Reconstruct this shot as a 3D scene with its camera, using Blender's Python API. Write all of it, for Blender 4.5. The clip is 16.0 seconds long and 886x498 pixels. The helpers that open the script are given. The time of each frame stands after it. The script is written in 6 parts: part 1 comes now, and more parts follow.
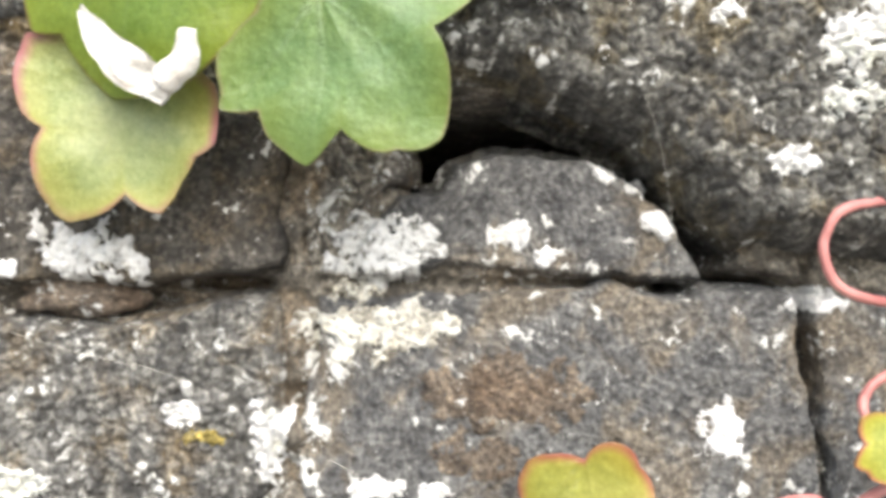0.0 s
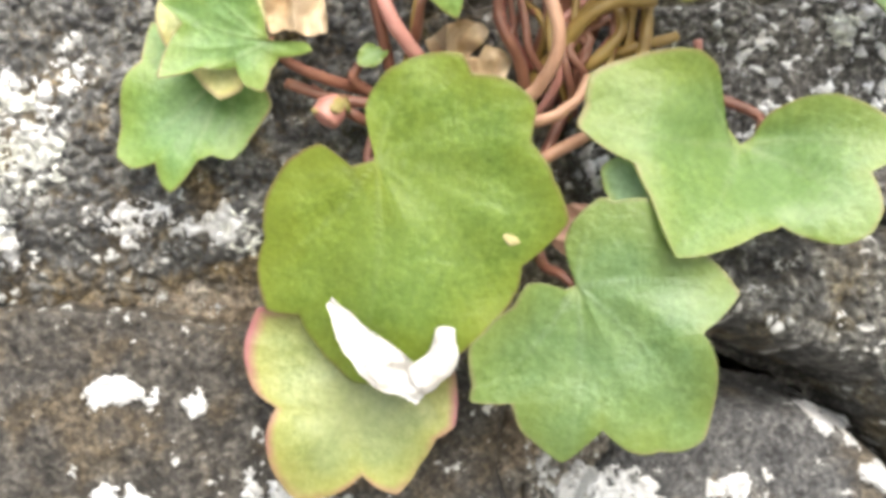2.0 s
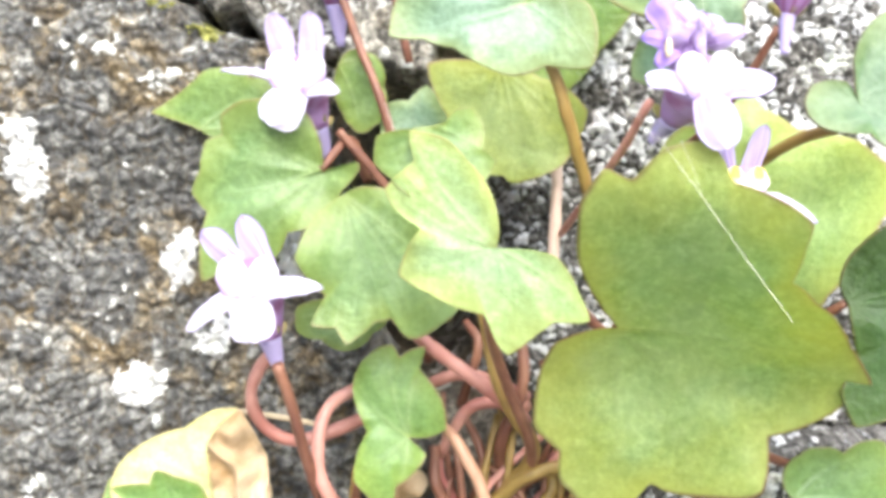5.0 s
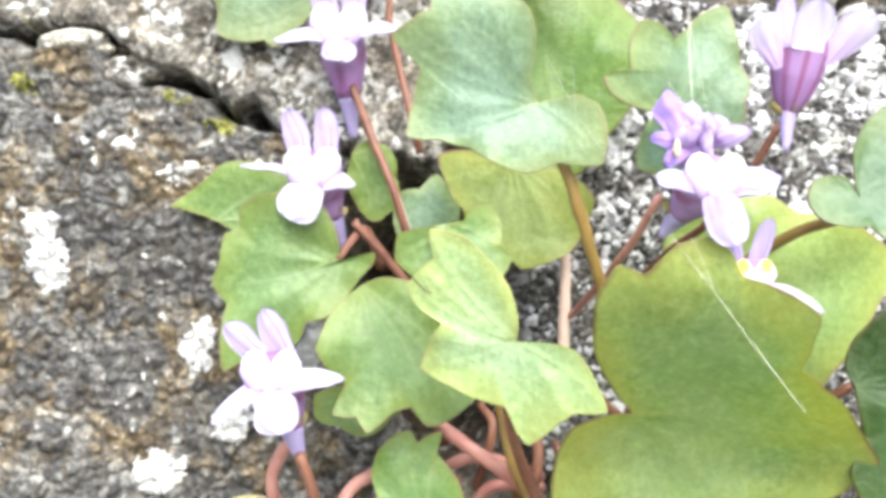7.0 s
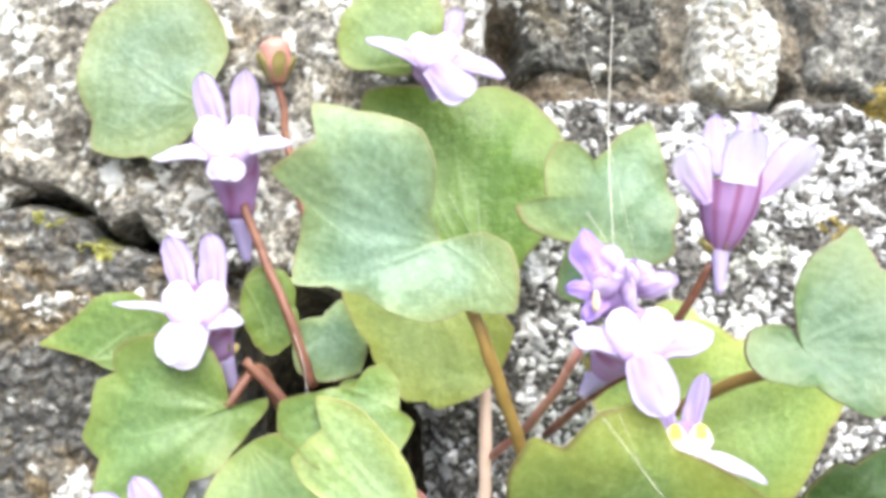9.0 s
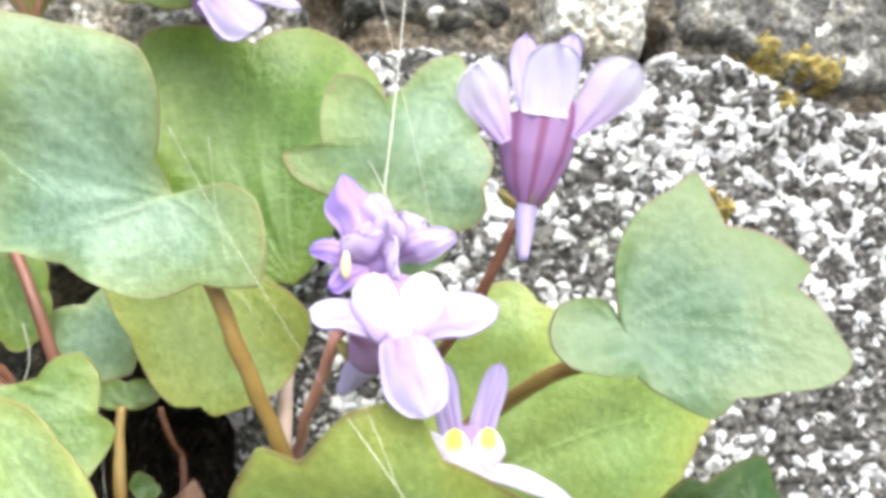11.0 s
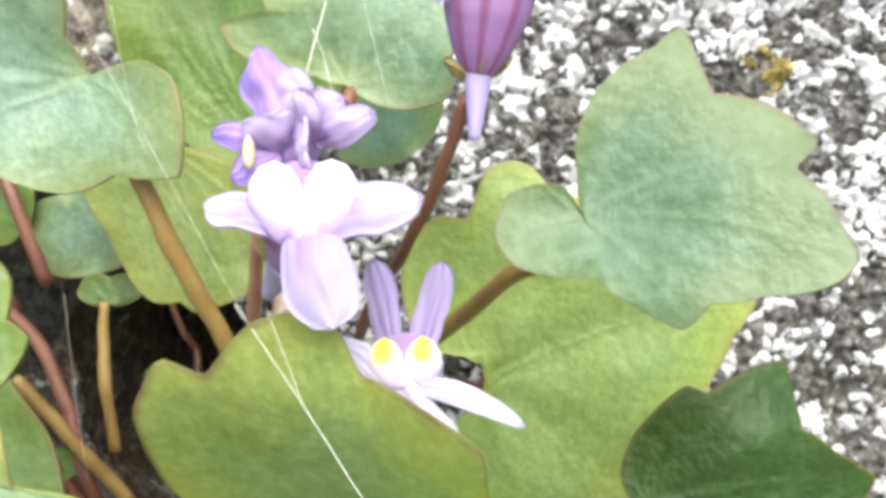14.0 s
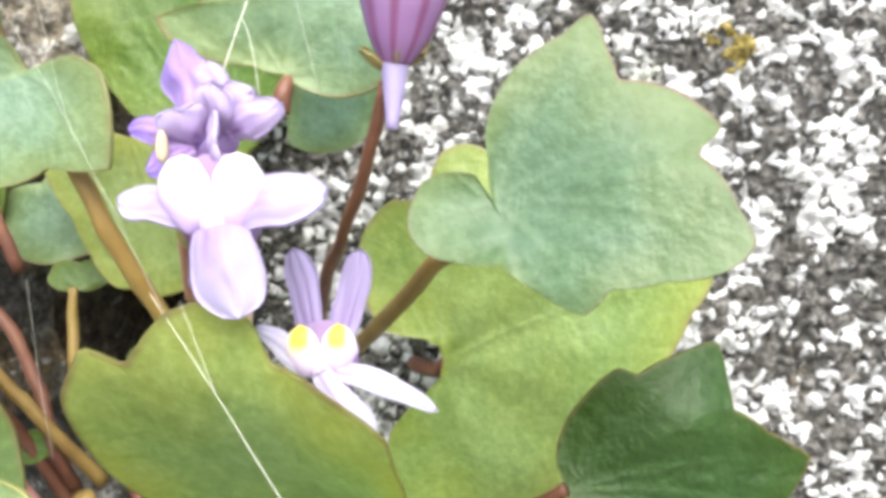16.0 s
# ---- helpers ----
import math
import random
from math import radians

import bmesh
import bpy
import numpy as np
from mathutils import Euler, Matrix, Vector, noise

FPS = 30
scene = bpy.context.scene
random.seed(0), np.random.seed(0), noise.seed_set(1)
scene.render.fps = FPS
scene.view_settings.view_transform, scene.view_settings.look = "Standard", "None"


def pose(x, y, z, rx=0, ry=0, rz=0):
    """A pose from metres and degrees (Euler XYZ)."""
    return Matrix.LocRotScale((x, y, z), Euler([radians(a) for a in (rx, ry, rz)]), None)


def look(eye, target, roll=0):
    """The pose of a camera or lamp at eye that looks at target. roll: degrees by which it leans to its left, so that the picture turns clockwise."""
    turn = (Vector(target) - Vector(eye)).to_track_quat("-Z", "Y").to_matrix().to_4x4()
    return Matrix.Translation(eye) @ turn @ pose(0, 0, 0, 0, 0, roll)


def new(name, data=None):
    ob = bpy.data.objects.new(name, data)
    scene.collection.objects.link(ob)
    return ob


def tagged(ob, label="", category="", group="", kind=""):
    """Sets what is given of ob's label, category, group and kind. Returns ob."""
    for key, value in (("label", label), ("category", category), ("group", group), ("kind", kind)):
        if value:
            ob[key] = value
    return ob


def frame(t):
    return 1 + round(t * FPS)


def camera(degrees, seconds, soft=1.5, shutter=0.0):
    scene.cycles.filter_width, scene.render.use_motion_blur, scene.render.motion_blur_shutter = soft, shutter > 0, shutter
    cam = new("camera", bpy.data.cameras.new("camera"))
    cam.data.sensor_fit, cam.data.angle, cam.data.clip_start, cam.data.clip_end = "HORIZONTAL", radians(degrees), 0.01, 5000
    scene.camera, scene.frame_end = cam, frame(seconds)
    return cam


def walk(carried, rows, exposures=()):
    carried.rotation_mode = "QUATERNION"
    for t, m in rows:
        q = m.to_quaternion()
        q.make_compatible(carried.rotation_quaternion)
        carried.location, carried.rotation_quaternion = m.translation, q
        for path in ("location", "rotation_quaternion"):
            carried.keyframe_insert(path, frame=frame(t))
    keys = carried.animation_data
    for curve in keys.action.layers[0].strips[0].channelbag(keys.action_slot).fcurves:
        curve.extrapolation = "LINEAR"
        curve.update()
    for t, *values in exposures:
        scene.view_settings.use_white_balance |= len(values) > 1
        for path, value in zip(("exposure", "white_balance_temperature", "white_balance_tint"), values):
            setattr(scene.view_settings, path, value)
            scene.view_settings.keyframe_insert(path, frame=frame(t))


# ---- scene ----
cam = camera(46, 16.0, soft=4.2)
PATH = [
    (0, look((0.00580, -0.07022, 0.00381), (0.00581, -0.01022, 0.00467), 0.64)),
    (0.5, look((-0.00070, -0.07164, 0.01169), (-0.00020, -0.01165, 0.01103), 0.62)),
    (1, look((-0.00417, -0.07026, 0.01389), (-0.00321, -0.01027, 0.01343), 0.73)),
    (1.5, look((-0.00934, -0.06884, 0.01877), (-0.00750, -0.00887, 0.01760), 0.76)),
    (2, look((-0.01150, -0.06833, 0.02335), (-0.00941, -0.00839, 0.02179), 0.83)),
    (2.5, look((-0.01184, -0.06836, 0.03000), (-0.01047, -0.00841, 0.02800), 1.29)),
    (3, look((-0.01357, -0.06770, 0.03383), (-0.01220, -0.00777, 0.03143), 1.10)),
    (3.5, look((-0.01149, -0.06821, 0.03975), (-0.01100, -0.00827, 0.03705), 0.63)),
    (4, look((-0.01187, -0.06938, 0.04438), (-0.01073, -0.00943, 0.04212), 0.63)),
    (4.5, look((-0.00842, -0.07081, 0.04749), (-0.00816, -0.01083, 0.04628), 1.10)),
    (5, look((-0.00628, -0.07183, 0.05100), (-0.00592, -0.01183, 0.05101), 1.46)),
    (7.3, look((-0.00892, -0.07377, 0.05377), (-0.00749, -0.01392, 0.05786), 0.05)),
    (7.5, look((-0.00970, -0.07344, 0.05416), (-0.00794, -0.01365, 0.05892), -0.07)),
    (8, look((-0.00706, -0.06974, 0.05403), (-0.00596, -0.00996, 0.05902), 0.49)),
    (8.5, look((-0.00567, -0.06747, 0.05640), (-0.00322, -0.00777, 0.06188), 0.07)),
    (8.7, look((-0.00551, -0.06750, 0.05936), (-0.00221, -0.00782, 0.06452), -0.57)),
    (10.8, look((0.00358, -0.05738, 0.05837), (0.00889, 0.00191, 0.06586), -1.38)),
    (11, look((0.00440, -0.05622, 0.05785), (0.01048, 0.00314, 0.06413), -1.21)),
    (11.5, look((0.00476, -0.05318, 0.05677), (0.01013, 0.00636, 0.06183), -1.32)),
    (12, look((0.00689, -0.05200, 0.05637), (0.01187, 0.00777, 0.05791), -2.14)),
    (12.5, look((0.00846, -0.05191, 0.05684), (0.01141, 0.00801, 0.05595), -1.62)),
    (13, look((0.01101, -0.05154, 0.05801), (0.01117, 0.00843, 0.05618), -1.81)),
    (13.5, look((0.01073, -0.05096, 0.05867), (0.00868, 0.00898, 0.05713), -1.53)),
    (14, look((0.01115, -0.05130, 0.05848), (0.00925, 0.00867, 0.05766), -1.86)),
    (14.5, look((0.01286, -0.05137, 0.05859), (0.01082, 0.00859, 0.05767), -1.99)),
    (15, look((0.01309, -0.05192, 0.05936), (0.01030, 0.00801, 0.05813), -1.96)),
    (15.5, look((0.01449, -0.05226, 0.05955), (0.01055, 0.00760, 0.05845), -2.50)),
    (16, look((0.01506, -0.05156, 0.05879), (0.01068, 0.00824, 0.05651), -2.64)),
]
walk(cam, PATH, exposures=[(0, 1.3, 6400, 8), (3.0, 1.5, 6450, 8), (5.0, 1.74, 6200, 7), (7.3, 1.56, 6150, 7), (8.7, 1.54, 6150, 7), (11.0, 1.38, 6150, 6), (12.5, 1.36, 6150, 6), (14.0, 1.26, 6200, 6), (16.0, 1.3, 6250, 6)])

# ---- daylight: bright, thinly clouded sky, soft sun from above ----
SUN_ELEVATION, SUN_TURN = 45, 170
world = bpy.data.worlds.new("sky")
scene.world = world
world.use_nodes = True
wn = world.node_tree
sky = wn.nodes.new("ShaderNodeTexSky")
sky.sky_type, sky.sun_disc = "NISHITA", False
sky.sun_elevation, sky.sun_rotation = radians(SUN_ELEVATION), radians(SUN_TURN)
sky.dust_density, sky.ozone_density = 4.0, 0.6
wn.links.new(sky.outputs[0], wn.nodes["Background"].inputs[0])
wn.nodes["Background"].inputs[1].default_value = 0.15
sun = new("sun", bpy.data.lights.new("sun", "SUN"))
sun.data.energy, sun.data.angle, sun.data.color = 1.65, radians(62), (1.0, 0.985, 0.96)
az = radians(SUN_TURN)
sun.matrix_world = look((0, 0, 0), (-math.sin(az) * math.cos(radians(SUN_ELEVATION)),
                                    -math.cos(az) * math.cos(radians(SUN_ELEVATION)), -math.sin(radians(SUN_ELEVATION))))

MM = 0.001
rng = np.random.default_rng(7)


# ---- materials ----
def nodes_of(name):
    m = bpy.data.materials.new(name)
    m.use_nodes = True
    return m, m.node_tree.nodes, m.node_tree.links, m.node_tree.nodes["Principled BSDF"]


def noise_node(N, L, where, scale, detail=6, rough=0.6, distort=0.0):
    n = N.new("ShaderNodeTexNoise")
    n.inputs["Scale"].default_value, n.inputs["Detail"].default_value = scale, detail
    n.inputs["Roughness"].default_value, n.inputs["Distortion"].default_value = rough, distort
    L.new(where, n.inputs["Vector"])
    return n.outputs["Fac"]


def ramp(N, L, fac, stops):
    r = N.new("ShaderNodeValToRGB")
    while len(r.color_ramp.elements) < len(stops):
        r.color_ramp.elements.new(0.5)
    for e, (p, c) in zip(r.color_ramp.elements, stops):
        e.position, e.color = p, (*c, 1)
    L.new(fac, r.inputs[0])
    return r.outputs[0]


def blend(N, L, fac, a, b, mode="MIX"):
    m = N.new("ShaderNodeMix")
    m.data_type, m.blend_type = "RGBA", mode
    for sock, v in ((m.inputs[0], fac), (m.inputs[6], a), (m.inputs[7], b)):
        if isinstance(v, (int, float)):
            sock.default_value = v
        elif isinstance(v, tuple):
            sock.default_value = (*v, 1)
        else:
            L.new(v, sock)
    return m.outputs[2]


def math_node(N, L, op, a, b):
    m = N.new("ShaderNodeMath")
    m.operation = op
    for sock, v in zip(m.inputs, (a, b)):
        if isinstance(v, (int, float)):
            sock.default_value = v
        else:
            L.new(v, sock)
    return m.outputs[0]


def bump(N, L, height, bsdf, strength, distance):
    b = N.new("ShaderNodeBump")
    b.inputs["Strength"].default_value, b.inputs["Distance"].default_value = strength, distance
    L.new(height, b.inputs["Height"])
    L.new(b.outputs[0], bsdf.inputs["Normal"])


def attribute(N, name):
    a = N.new("ShaderNodeAttribute")
    a.attribute_name = name
    return a.outputs["Fac"]


def stone_material(name, dark, mid, light, brown, crust, crust_scale=420, pits=0.5, grain=1400, grainy=0.0, crust_colour=(0.64, 0.64, 0.61), soil_shade=(0.03, 0.026, 0.02), cloud=0.0, stained=0.5):
    """Weathered stone: grains of their own tone over gaps darkened by soil and painted shade, brown stains, fine specks
    and a pale lichen crust over a share of it.
    """
    m, N, L, B = nodes_of(name)
    at = N.new("ShaderNodeTexCoord").outputs["Object"]
    broad = noise_node(N, L, at, 130, 5)
    fine = noise_node(N, L, at, 560, 7, 0.62)
    grit = noise_node(N, L, at, grain, 4, 0.55)
    colour = ramp(N, L, fine, [(0.34, dark), (0.5, mid), (0.66, light)])
    if cloud:
        veil = ramp(N, L, noise_node(N, L, at, 150, 7, 0.68, 1.2), [(0.5, (0, 0, 0)), (0.72, (1, 1, 1))])
        colour = blend(N, L, math_node(N, L, "MULTIPLY", veil, cloud), colour, tuple(v * 2.0 for v in light))
    stain = ramp(N, L, noise_node(N, L, at, 170, 6, 0.65, 0.6), [(0.5, (0, 0, 0)), (0.62, (1, 1, 1))])
    colour = blend(N, L, math_node(N, L, "MULTIPLY", stain, stained), colour, brown)
    spread = math_node(N, L, "ADD", noise_node(N, L, at, crust_scale, 7, 0.66), math_node(N, L, "MULTIPLY", math_node(N, L, "SUBTRACT", broad, 0.5), 0.6))
    spread = math_node(N, L, "ADD", spread, math_node(N, L, "MULTIPLY", math_node(N, L, "SUBTRACT", grit, 0.5), 0.4))
    if grainy:
        seat, cell = attribute(N, "grain"), attribute(N, "cell")
        tone = ramp(N, L, cell, [(0.12, (0.42, 0.42, 0.44)), (0.5, (1, 1, 1)), (0.88, (1.6, 1.6, 1.55))])
        colour = blend(N, L, grainy, colour, tone, "MULTIPLY")
        gap = math_node(N, L, "ADD", seat, math_node(N, L, "MULTIPLY", math_node(N, L, "SUBTRACT", grit, 0.5), 0.5))
        # gap colour: ochre soil together with crevice shade put into the colour
        gap_tone = blend(N, L, stain, soil_shade, tuple(v * 0.85 for v in brown))
        colour = blend(N, L, math_node(N, L, "MULTIPLY", ramp(N, L, gap, [(0.06, (1, 1, 1)), (0.36, (0, 0, 0))]), grainy * 0.9), colour, gap_tone)
        # grain tops lightened, a highlight put into the colour
        top = ramp(N, L, gap, [(0.62, (1, 1, 1)), (0.98, (1.35, 1.35, 1.32))])
        colour = blend(N, L, grainy, colour, top, "MULTIPLY")
        spread = math_node(N, L, "ADD", spread, math_node(N, L, "MULTIPLY", math_node(N, L, "SUBTRACT", cell, 0.5), 0.34 * grainy))
        spread = math_node(N, L, "ADD", spread, math_node(N, L, "MULTIPLY", math_node(N, L, "SUBTRACT", seat, 0.5), 0.2 * grainy))
    # darker where the grit dips, lighter where it rises
    grit_tone = ramp(N, L, grit, [(0.34, (pits, pits, pits)), (0.5, (1, 1, 1)), (0.66, (1.35, 1.35, 1.32))])
    colour = blend(N, L, 0.7, colour, grit_tone, "MULTIPLY")
    speck = noise_node(N, L, at, 2700, 3, 0.6)
    colour = blend(N, L, 0.8, colour, ramp(N, L, speck, [(0.36, (0.5, 0.5, 0.5)), (0.5, (1, 1, 1)), (0.64, (1.6, 1.6, 1.56))]), "MULTIPLY")
    edge = 0.5 + (0.5 - crust) * 0.42
    mask = ramp(N, L, spread, [(edge, (0, 0, 0)), (edge + 0.06, (1, 1, 1))])
    pale = blend(N, L, grit, tuple(v * 0.75 for v in crust_colour), crust_colour)
    colour = blend(N, L, mask, colour, pale)
    L.new(colour, B.inputs["Base Color"])
    B.inputs["Roughness"].default_value = 0.85
    B.inputs["Specular IOR Level"].default_value = 0.35
    h = math_node(N, L, "ADD", grit, math_node(N, L, "MULTIPLY", fine, 1.2))
    h = math_node(N, L, "ADD", h, math_node(N, L, "MULTIPLY", mask, 0.3))
    bump(N, L, h, B, 0.9, 0.0005)
    return m


def granular_material(name, share):
    """Crust of small white granules with dark stone showing between them."""
    m, N, L, B = nodes_of(name)
    at = N.new("ShaderNodeTexCoord").outputs["Object"]
    seat, cell = attribute(N, "grain"), attribute(N, "cell")
    clump = math_node(N, L, "SUBTRACT", noise_node(N, L, at, 560, 6, 0.66), 0.5)
    broad = math_node(N, L, "SUBTRACT", noise_node(N, L, at, 120, 4, 0.6), 0.5)
    grit = noise_node(N, L, at, 1900, 4)
    pick = math_node(N, L, "ADD", cell, math_node(N, L, "MULTIPLY", clump, 1.9))
    pick = math_node(N, L, "ADD", pick, math_node(N, L, "MULTIPLY", broad, 1.5))
    pick = math_node(N, L, "ADD", pick, math_node(N, L, "MULTIPLY", math_node(N, L, "SUBTRACT", seat, 0.5), 0.35))
    white = ramp(N, L, pick, [(1 - share - 0.05, (0, 0, 0)), (1 - share + 0.07, (1, 1, 1))])
    tone = ramp(N, L, noise_node(N, L, at, 900, 3), [(0.3, (0.42, 0.42, 0.44)), (0.5, (0.58, 0.58, 0.585)), (0.7, (0.7, 0.7, 0.69))])
    dark = ramp(N, L, grit, [(0.34, (0.02, 0.019, 0.017)), (0.5, (0.085, 0.08, 0.074)), (0.68, (0.25, 0.24, 0.225))])
    L.new(blend(N, L, white, dark, tone), B.inputs["Base Color"])
    B.inputs["Roughness"].default_value = 0.88
    bump(N, L, math_node(N, L, "ADD", grit, math_node(N, L, "MULTIPLY", white, 0.7)), B, 0.9, 0.0004)
    return m


def leaf_material(name, base, deep, vein, rim, rim_width=0.05, gloss=0.38, through_light=0.42, mottle=0.35, leathery=0.0):
    base, deep = ((r * 0.985, g, b * 1.3) for r, g, b in (base, deep))
    m, N, L, B = nodes_of(name)
    at = N.new("ShaderNodeTexCoord").outputs["Object"]
    patch = ramp(N, L, noise_node(N, L, at, 190, 4), [(0.36, (0, 0, 0)), (0.64, (1, 1, 1))])
    cells = noise_node(N, L, at, 1500, 4, 0.6)
    colour = blend(N, L, math_node(N, L, "MULTIPLY", patch, mottle * 1.2), base, deep)
    tone = ramp(N, L, cells, [(0.32, (0.8, 0.83, 0.74)), (0.5, (0.99, 0.99, 0.97)), (0.68, (1.24, 1.19, 1.3))])
    colour = blend(N, L, 0.9, colour, tone, "MULTIPLY")
    blot = ramp(N, L, noise_node(N, L, at, 420, 6, 0.6), [(0.32, (0.93, 0.95, 0.92)), (0.5, (1, 1, 1)), (0.68, (1.06, 1.04, 1.08))])
    colour = blend(N, L, 1.0, colour, blot, "MULTIPLY")
    drift = noise_node(N, L, at, 105, 5, 0.55, 0.6)
    warm = ramp(N, L, drift, [(0.5, (0, 0, 0)), (0.66, (1, 1, 1))])
    cool = ramp(N, L, drift, [(0.34, (1, 1, 1)), (0.5, (0, 0, 0))])
    colour = blend(N, L, math_node(N, L, "MULTIPLY", warm, 0.4), colour, tuple(v * k for v, k in zip(base, (1.22, 1.03, 0.5))))
    colour = blend(N, L, math_node(N, L, "MULTIPLY", cool, 0.35), colour, tuple(v * k for v, k in zip(base, (0.78, 0.93, 1.3))))
    va = N.new("ShaderNodeAttribute")
    va.attribute_name = "vein"
    ra = N.new("ShaderNodeAttribute")
    ra.attribute_name = "rim"
    speckle = ramp(N, L, noise_node(N, L, at, 3300, 3, 0.65), [(0.3, (0.8, 0.83, 0.78)), (0.5, (1, 1, 1)), (0.68, (1.22, 1.18, 1.26))])
    colour = blend(N, L, 0.8, colour, speckle, "MULTIPLY")
    colour = blend(N, L, math_node(N, L, "MULTIPLY", va.outputs["Fac"], 0.36), colour, vein)
    wob = math_node(N, L, "ADD", ra.outputs["Fac"], math_node(N, L, "MULTIPLY", math_node(N, L, "SUBTRACT", noise_node(N, L, at, 260, 3), 0.5), rim_width * 1.6))
    aged = math_node(N, L, "ADD", ra.outputs["Fac"], math_node(N, L, "MULTIPLY", math_node(N, L, "SUBTRACT", noise_node(N, L, at, 150, 4), 0.5), 1.1))
    aged = ramp(N, L, aged, [(0.62, (0, 0, 0)), (1.05, (1, 1, 1))])
    olive = tuple(v * k for v, k in zip(base, (1.35, 1.06, 0.6)))
    colour = blend(N, L, math_node(N, L, "MULTIPLY", aged, 0.5), colour, olive)
    # pale bluish sky sheen towards the middle, put into the colour
    sky_sheen = math_node(N, L, "ADD", ra.outputs["Fac"], math_node(N, L, "MULTIPLY", math_node(N, L, "SUBTRACT", noise_node(N, L, at, 240, 5), 0.5), 1.3))
    sky_sheen = ramp(N, L, sky_sheen, [(0.3, (1, 1, 1)), (0.75, (0, 0, 0))])
    colour = blend(N, L, math_node(N, L, "MULTIPLY", sky_sheen, 0.3), colour, tuple(v * k for v, k in zip(base, (1.12, 1.12, 1.75))))
    edge = ramp(N, L, wob, [(1 - rim_width * 1.6, (0, 0, 0)), (1 - rim_width * 0.3, (1, 1, 1))])
    worn = ramp(N, L, noise_node(N, L, at, 210, 3), [(0.38, (0.25, 0.25, 0.25)), (0.62, (1, 1, 1))])
    colour = blend(N, L, math_node(N, L, "MULTIPLY", math_node(N, L, "MULTIPLY", edge, worn), 0.85), colour, rim)
    info = N.new("ShaderNodeObjectInfo")
    hsv = N.new("ShaderNodeHueSaturation")
    L.new(colour, hsv.inputs["Color"])
    L.new(math_node(N, L, "ADD", math_node(N, L, "MULTIPLY", info.outputs["Random"], 0.016), 0.492), hsv.inputs["Hue"])
    L.new(math_node(N, L, "ADD", math_node(N, L, "MULTIPLY", info.outputs["Random"], 0.2), 0.9), hsv.inputs["Value"])
    L.new(hsv.outputs[0], B.inputs["Base Color"])
    L.new(ramp(N, L, drift, [(0.35, (gloss * 0.65,) * 3), (0.62, (gloss * 1.1,) * 3)]), B.inputs["Roughness"])
    B.inputs["Specular IOR Level"].default_value = 0.5 - 0.1 * leathery
    B.inputs["Coat Weight"].default_value = 0.22
    B.inputs["Coat Roughness"].default_value = 0.3
    swell = math_node(N, L, "MULTIPLY", noise_node(N, L, at, 230, 2, 0.4), 1.6)
    bump(N, L, math_node(N, L, "ADD", swell, math_node(N, L, "ADD", cells, math_node(N, L, "MULTIPLY", va.outputs["Fac"], -0.45))), B, 0.5 + 0.3 * leathery, 0.0003)
    t = N.new("ShaderNodeBsdfTranslucent")
    L.new(hsv.outputs[0], t.inputs["Color"])
    mix = N.new("ShaderNodeMixShader")
    mix.inputs[0].default_value = through_light
    L.new(B.outputs[0], mix.inputs[1])
    L.new(t.outputs[0], mix.inputs[2])
    L.new(mix.outputs[0], N["Material Output"].inputs["Surface"])
    return m


def soft_material(name, low, high, scale, rough=0.6, relief=0.3, through_light=0.0):
    """Two-tone organic surface, for stalks, petals and crumbs."""
    m, N, L, B = nodes_of(name)
    at = N.new("ShaderNodeTexCoord").outputs["Object"]
    n = noise_node(N, L, at, scale, 6)
    colour = ramp(N, L, n, [(0.35, low), (0.65, high)])
    L.new(colour, B.inputs["Base Color"])
    B.inputs["Roughness"].default_value = rough
    bump(N, L, noise_node(N, L, at, scale * 3, 4), B, relief, 0.0003)
    if through_light:
        t = N.new("ShaderNodeBsdfTranslucent")
        L.new(colour, t.inputs["Color"])
        mix = N.new("ShaderNodeMixShader")
        mix.inputs[0].default_value = through_light
        L.new(B.outputs[0], mix.inputs[1])
        L.new(t.outputs[0], mix.inputs[2])
        L.new(mix.outputs[0], N["Material Output"].inputs["Surface"])
    return m


def petal_material(name, base, tip, stripe=None):
    """Thin petal, paler at its base, with dark veins along it where the kind has them."""
    m, N, L, B = nodes_of(name)
    at = N.new("ShaderNodeTexCoord").outputs["Object"]
    along = N.new("ShaderNodeAttribute")
    along.attribute_name = "along"
    colour = ramp(N, L, math_node(N, L, "ADD", along.outputs["Fac"], math_node(N, L, "MULTIPLY", math_node(N, L, "SUBTRACT", noise_node(N, L, at, 600, 4), 0.5), 0.5)), [(0.15, base), (0.85, tip)])
    if stripe:
        across = N.new("ShaderNodeAttribute")
        across.attribute_name = "vein"
        colour = blend(N, L, math_node(N, L, "MULTIPLY", across.outputs["Fac"], 0.75), colour, stripe)
    L.new(colour, B.inputs["Base Color"])
    B.inputs["Roughness"].default_value = 0.55
    bump(N, L, noise_node(N, L, at, 1600, 3), B, 0.2, 0.0002)
    t = N.new("ShaderNodeBsdfTranslucent")
    L.new(colour, t.inputs["Color"])
    mix = N.new("ShaderNodeMixShader")
    mix.inputs[0].default_value = 0.35
    L.new(B.outputs[0], mix.inputs[1])
    L.new(t.outputs[0], mix.inputs[2])
    L.new(mix.outputs[0], N["Material Output"].inputs["Surface"])
    return m


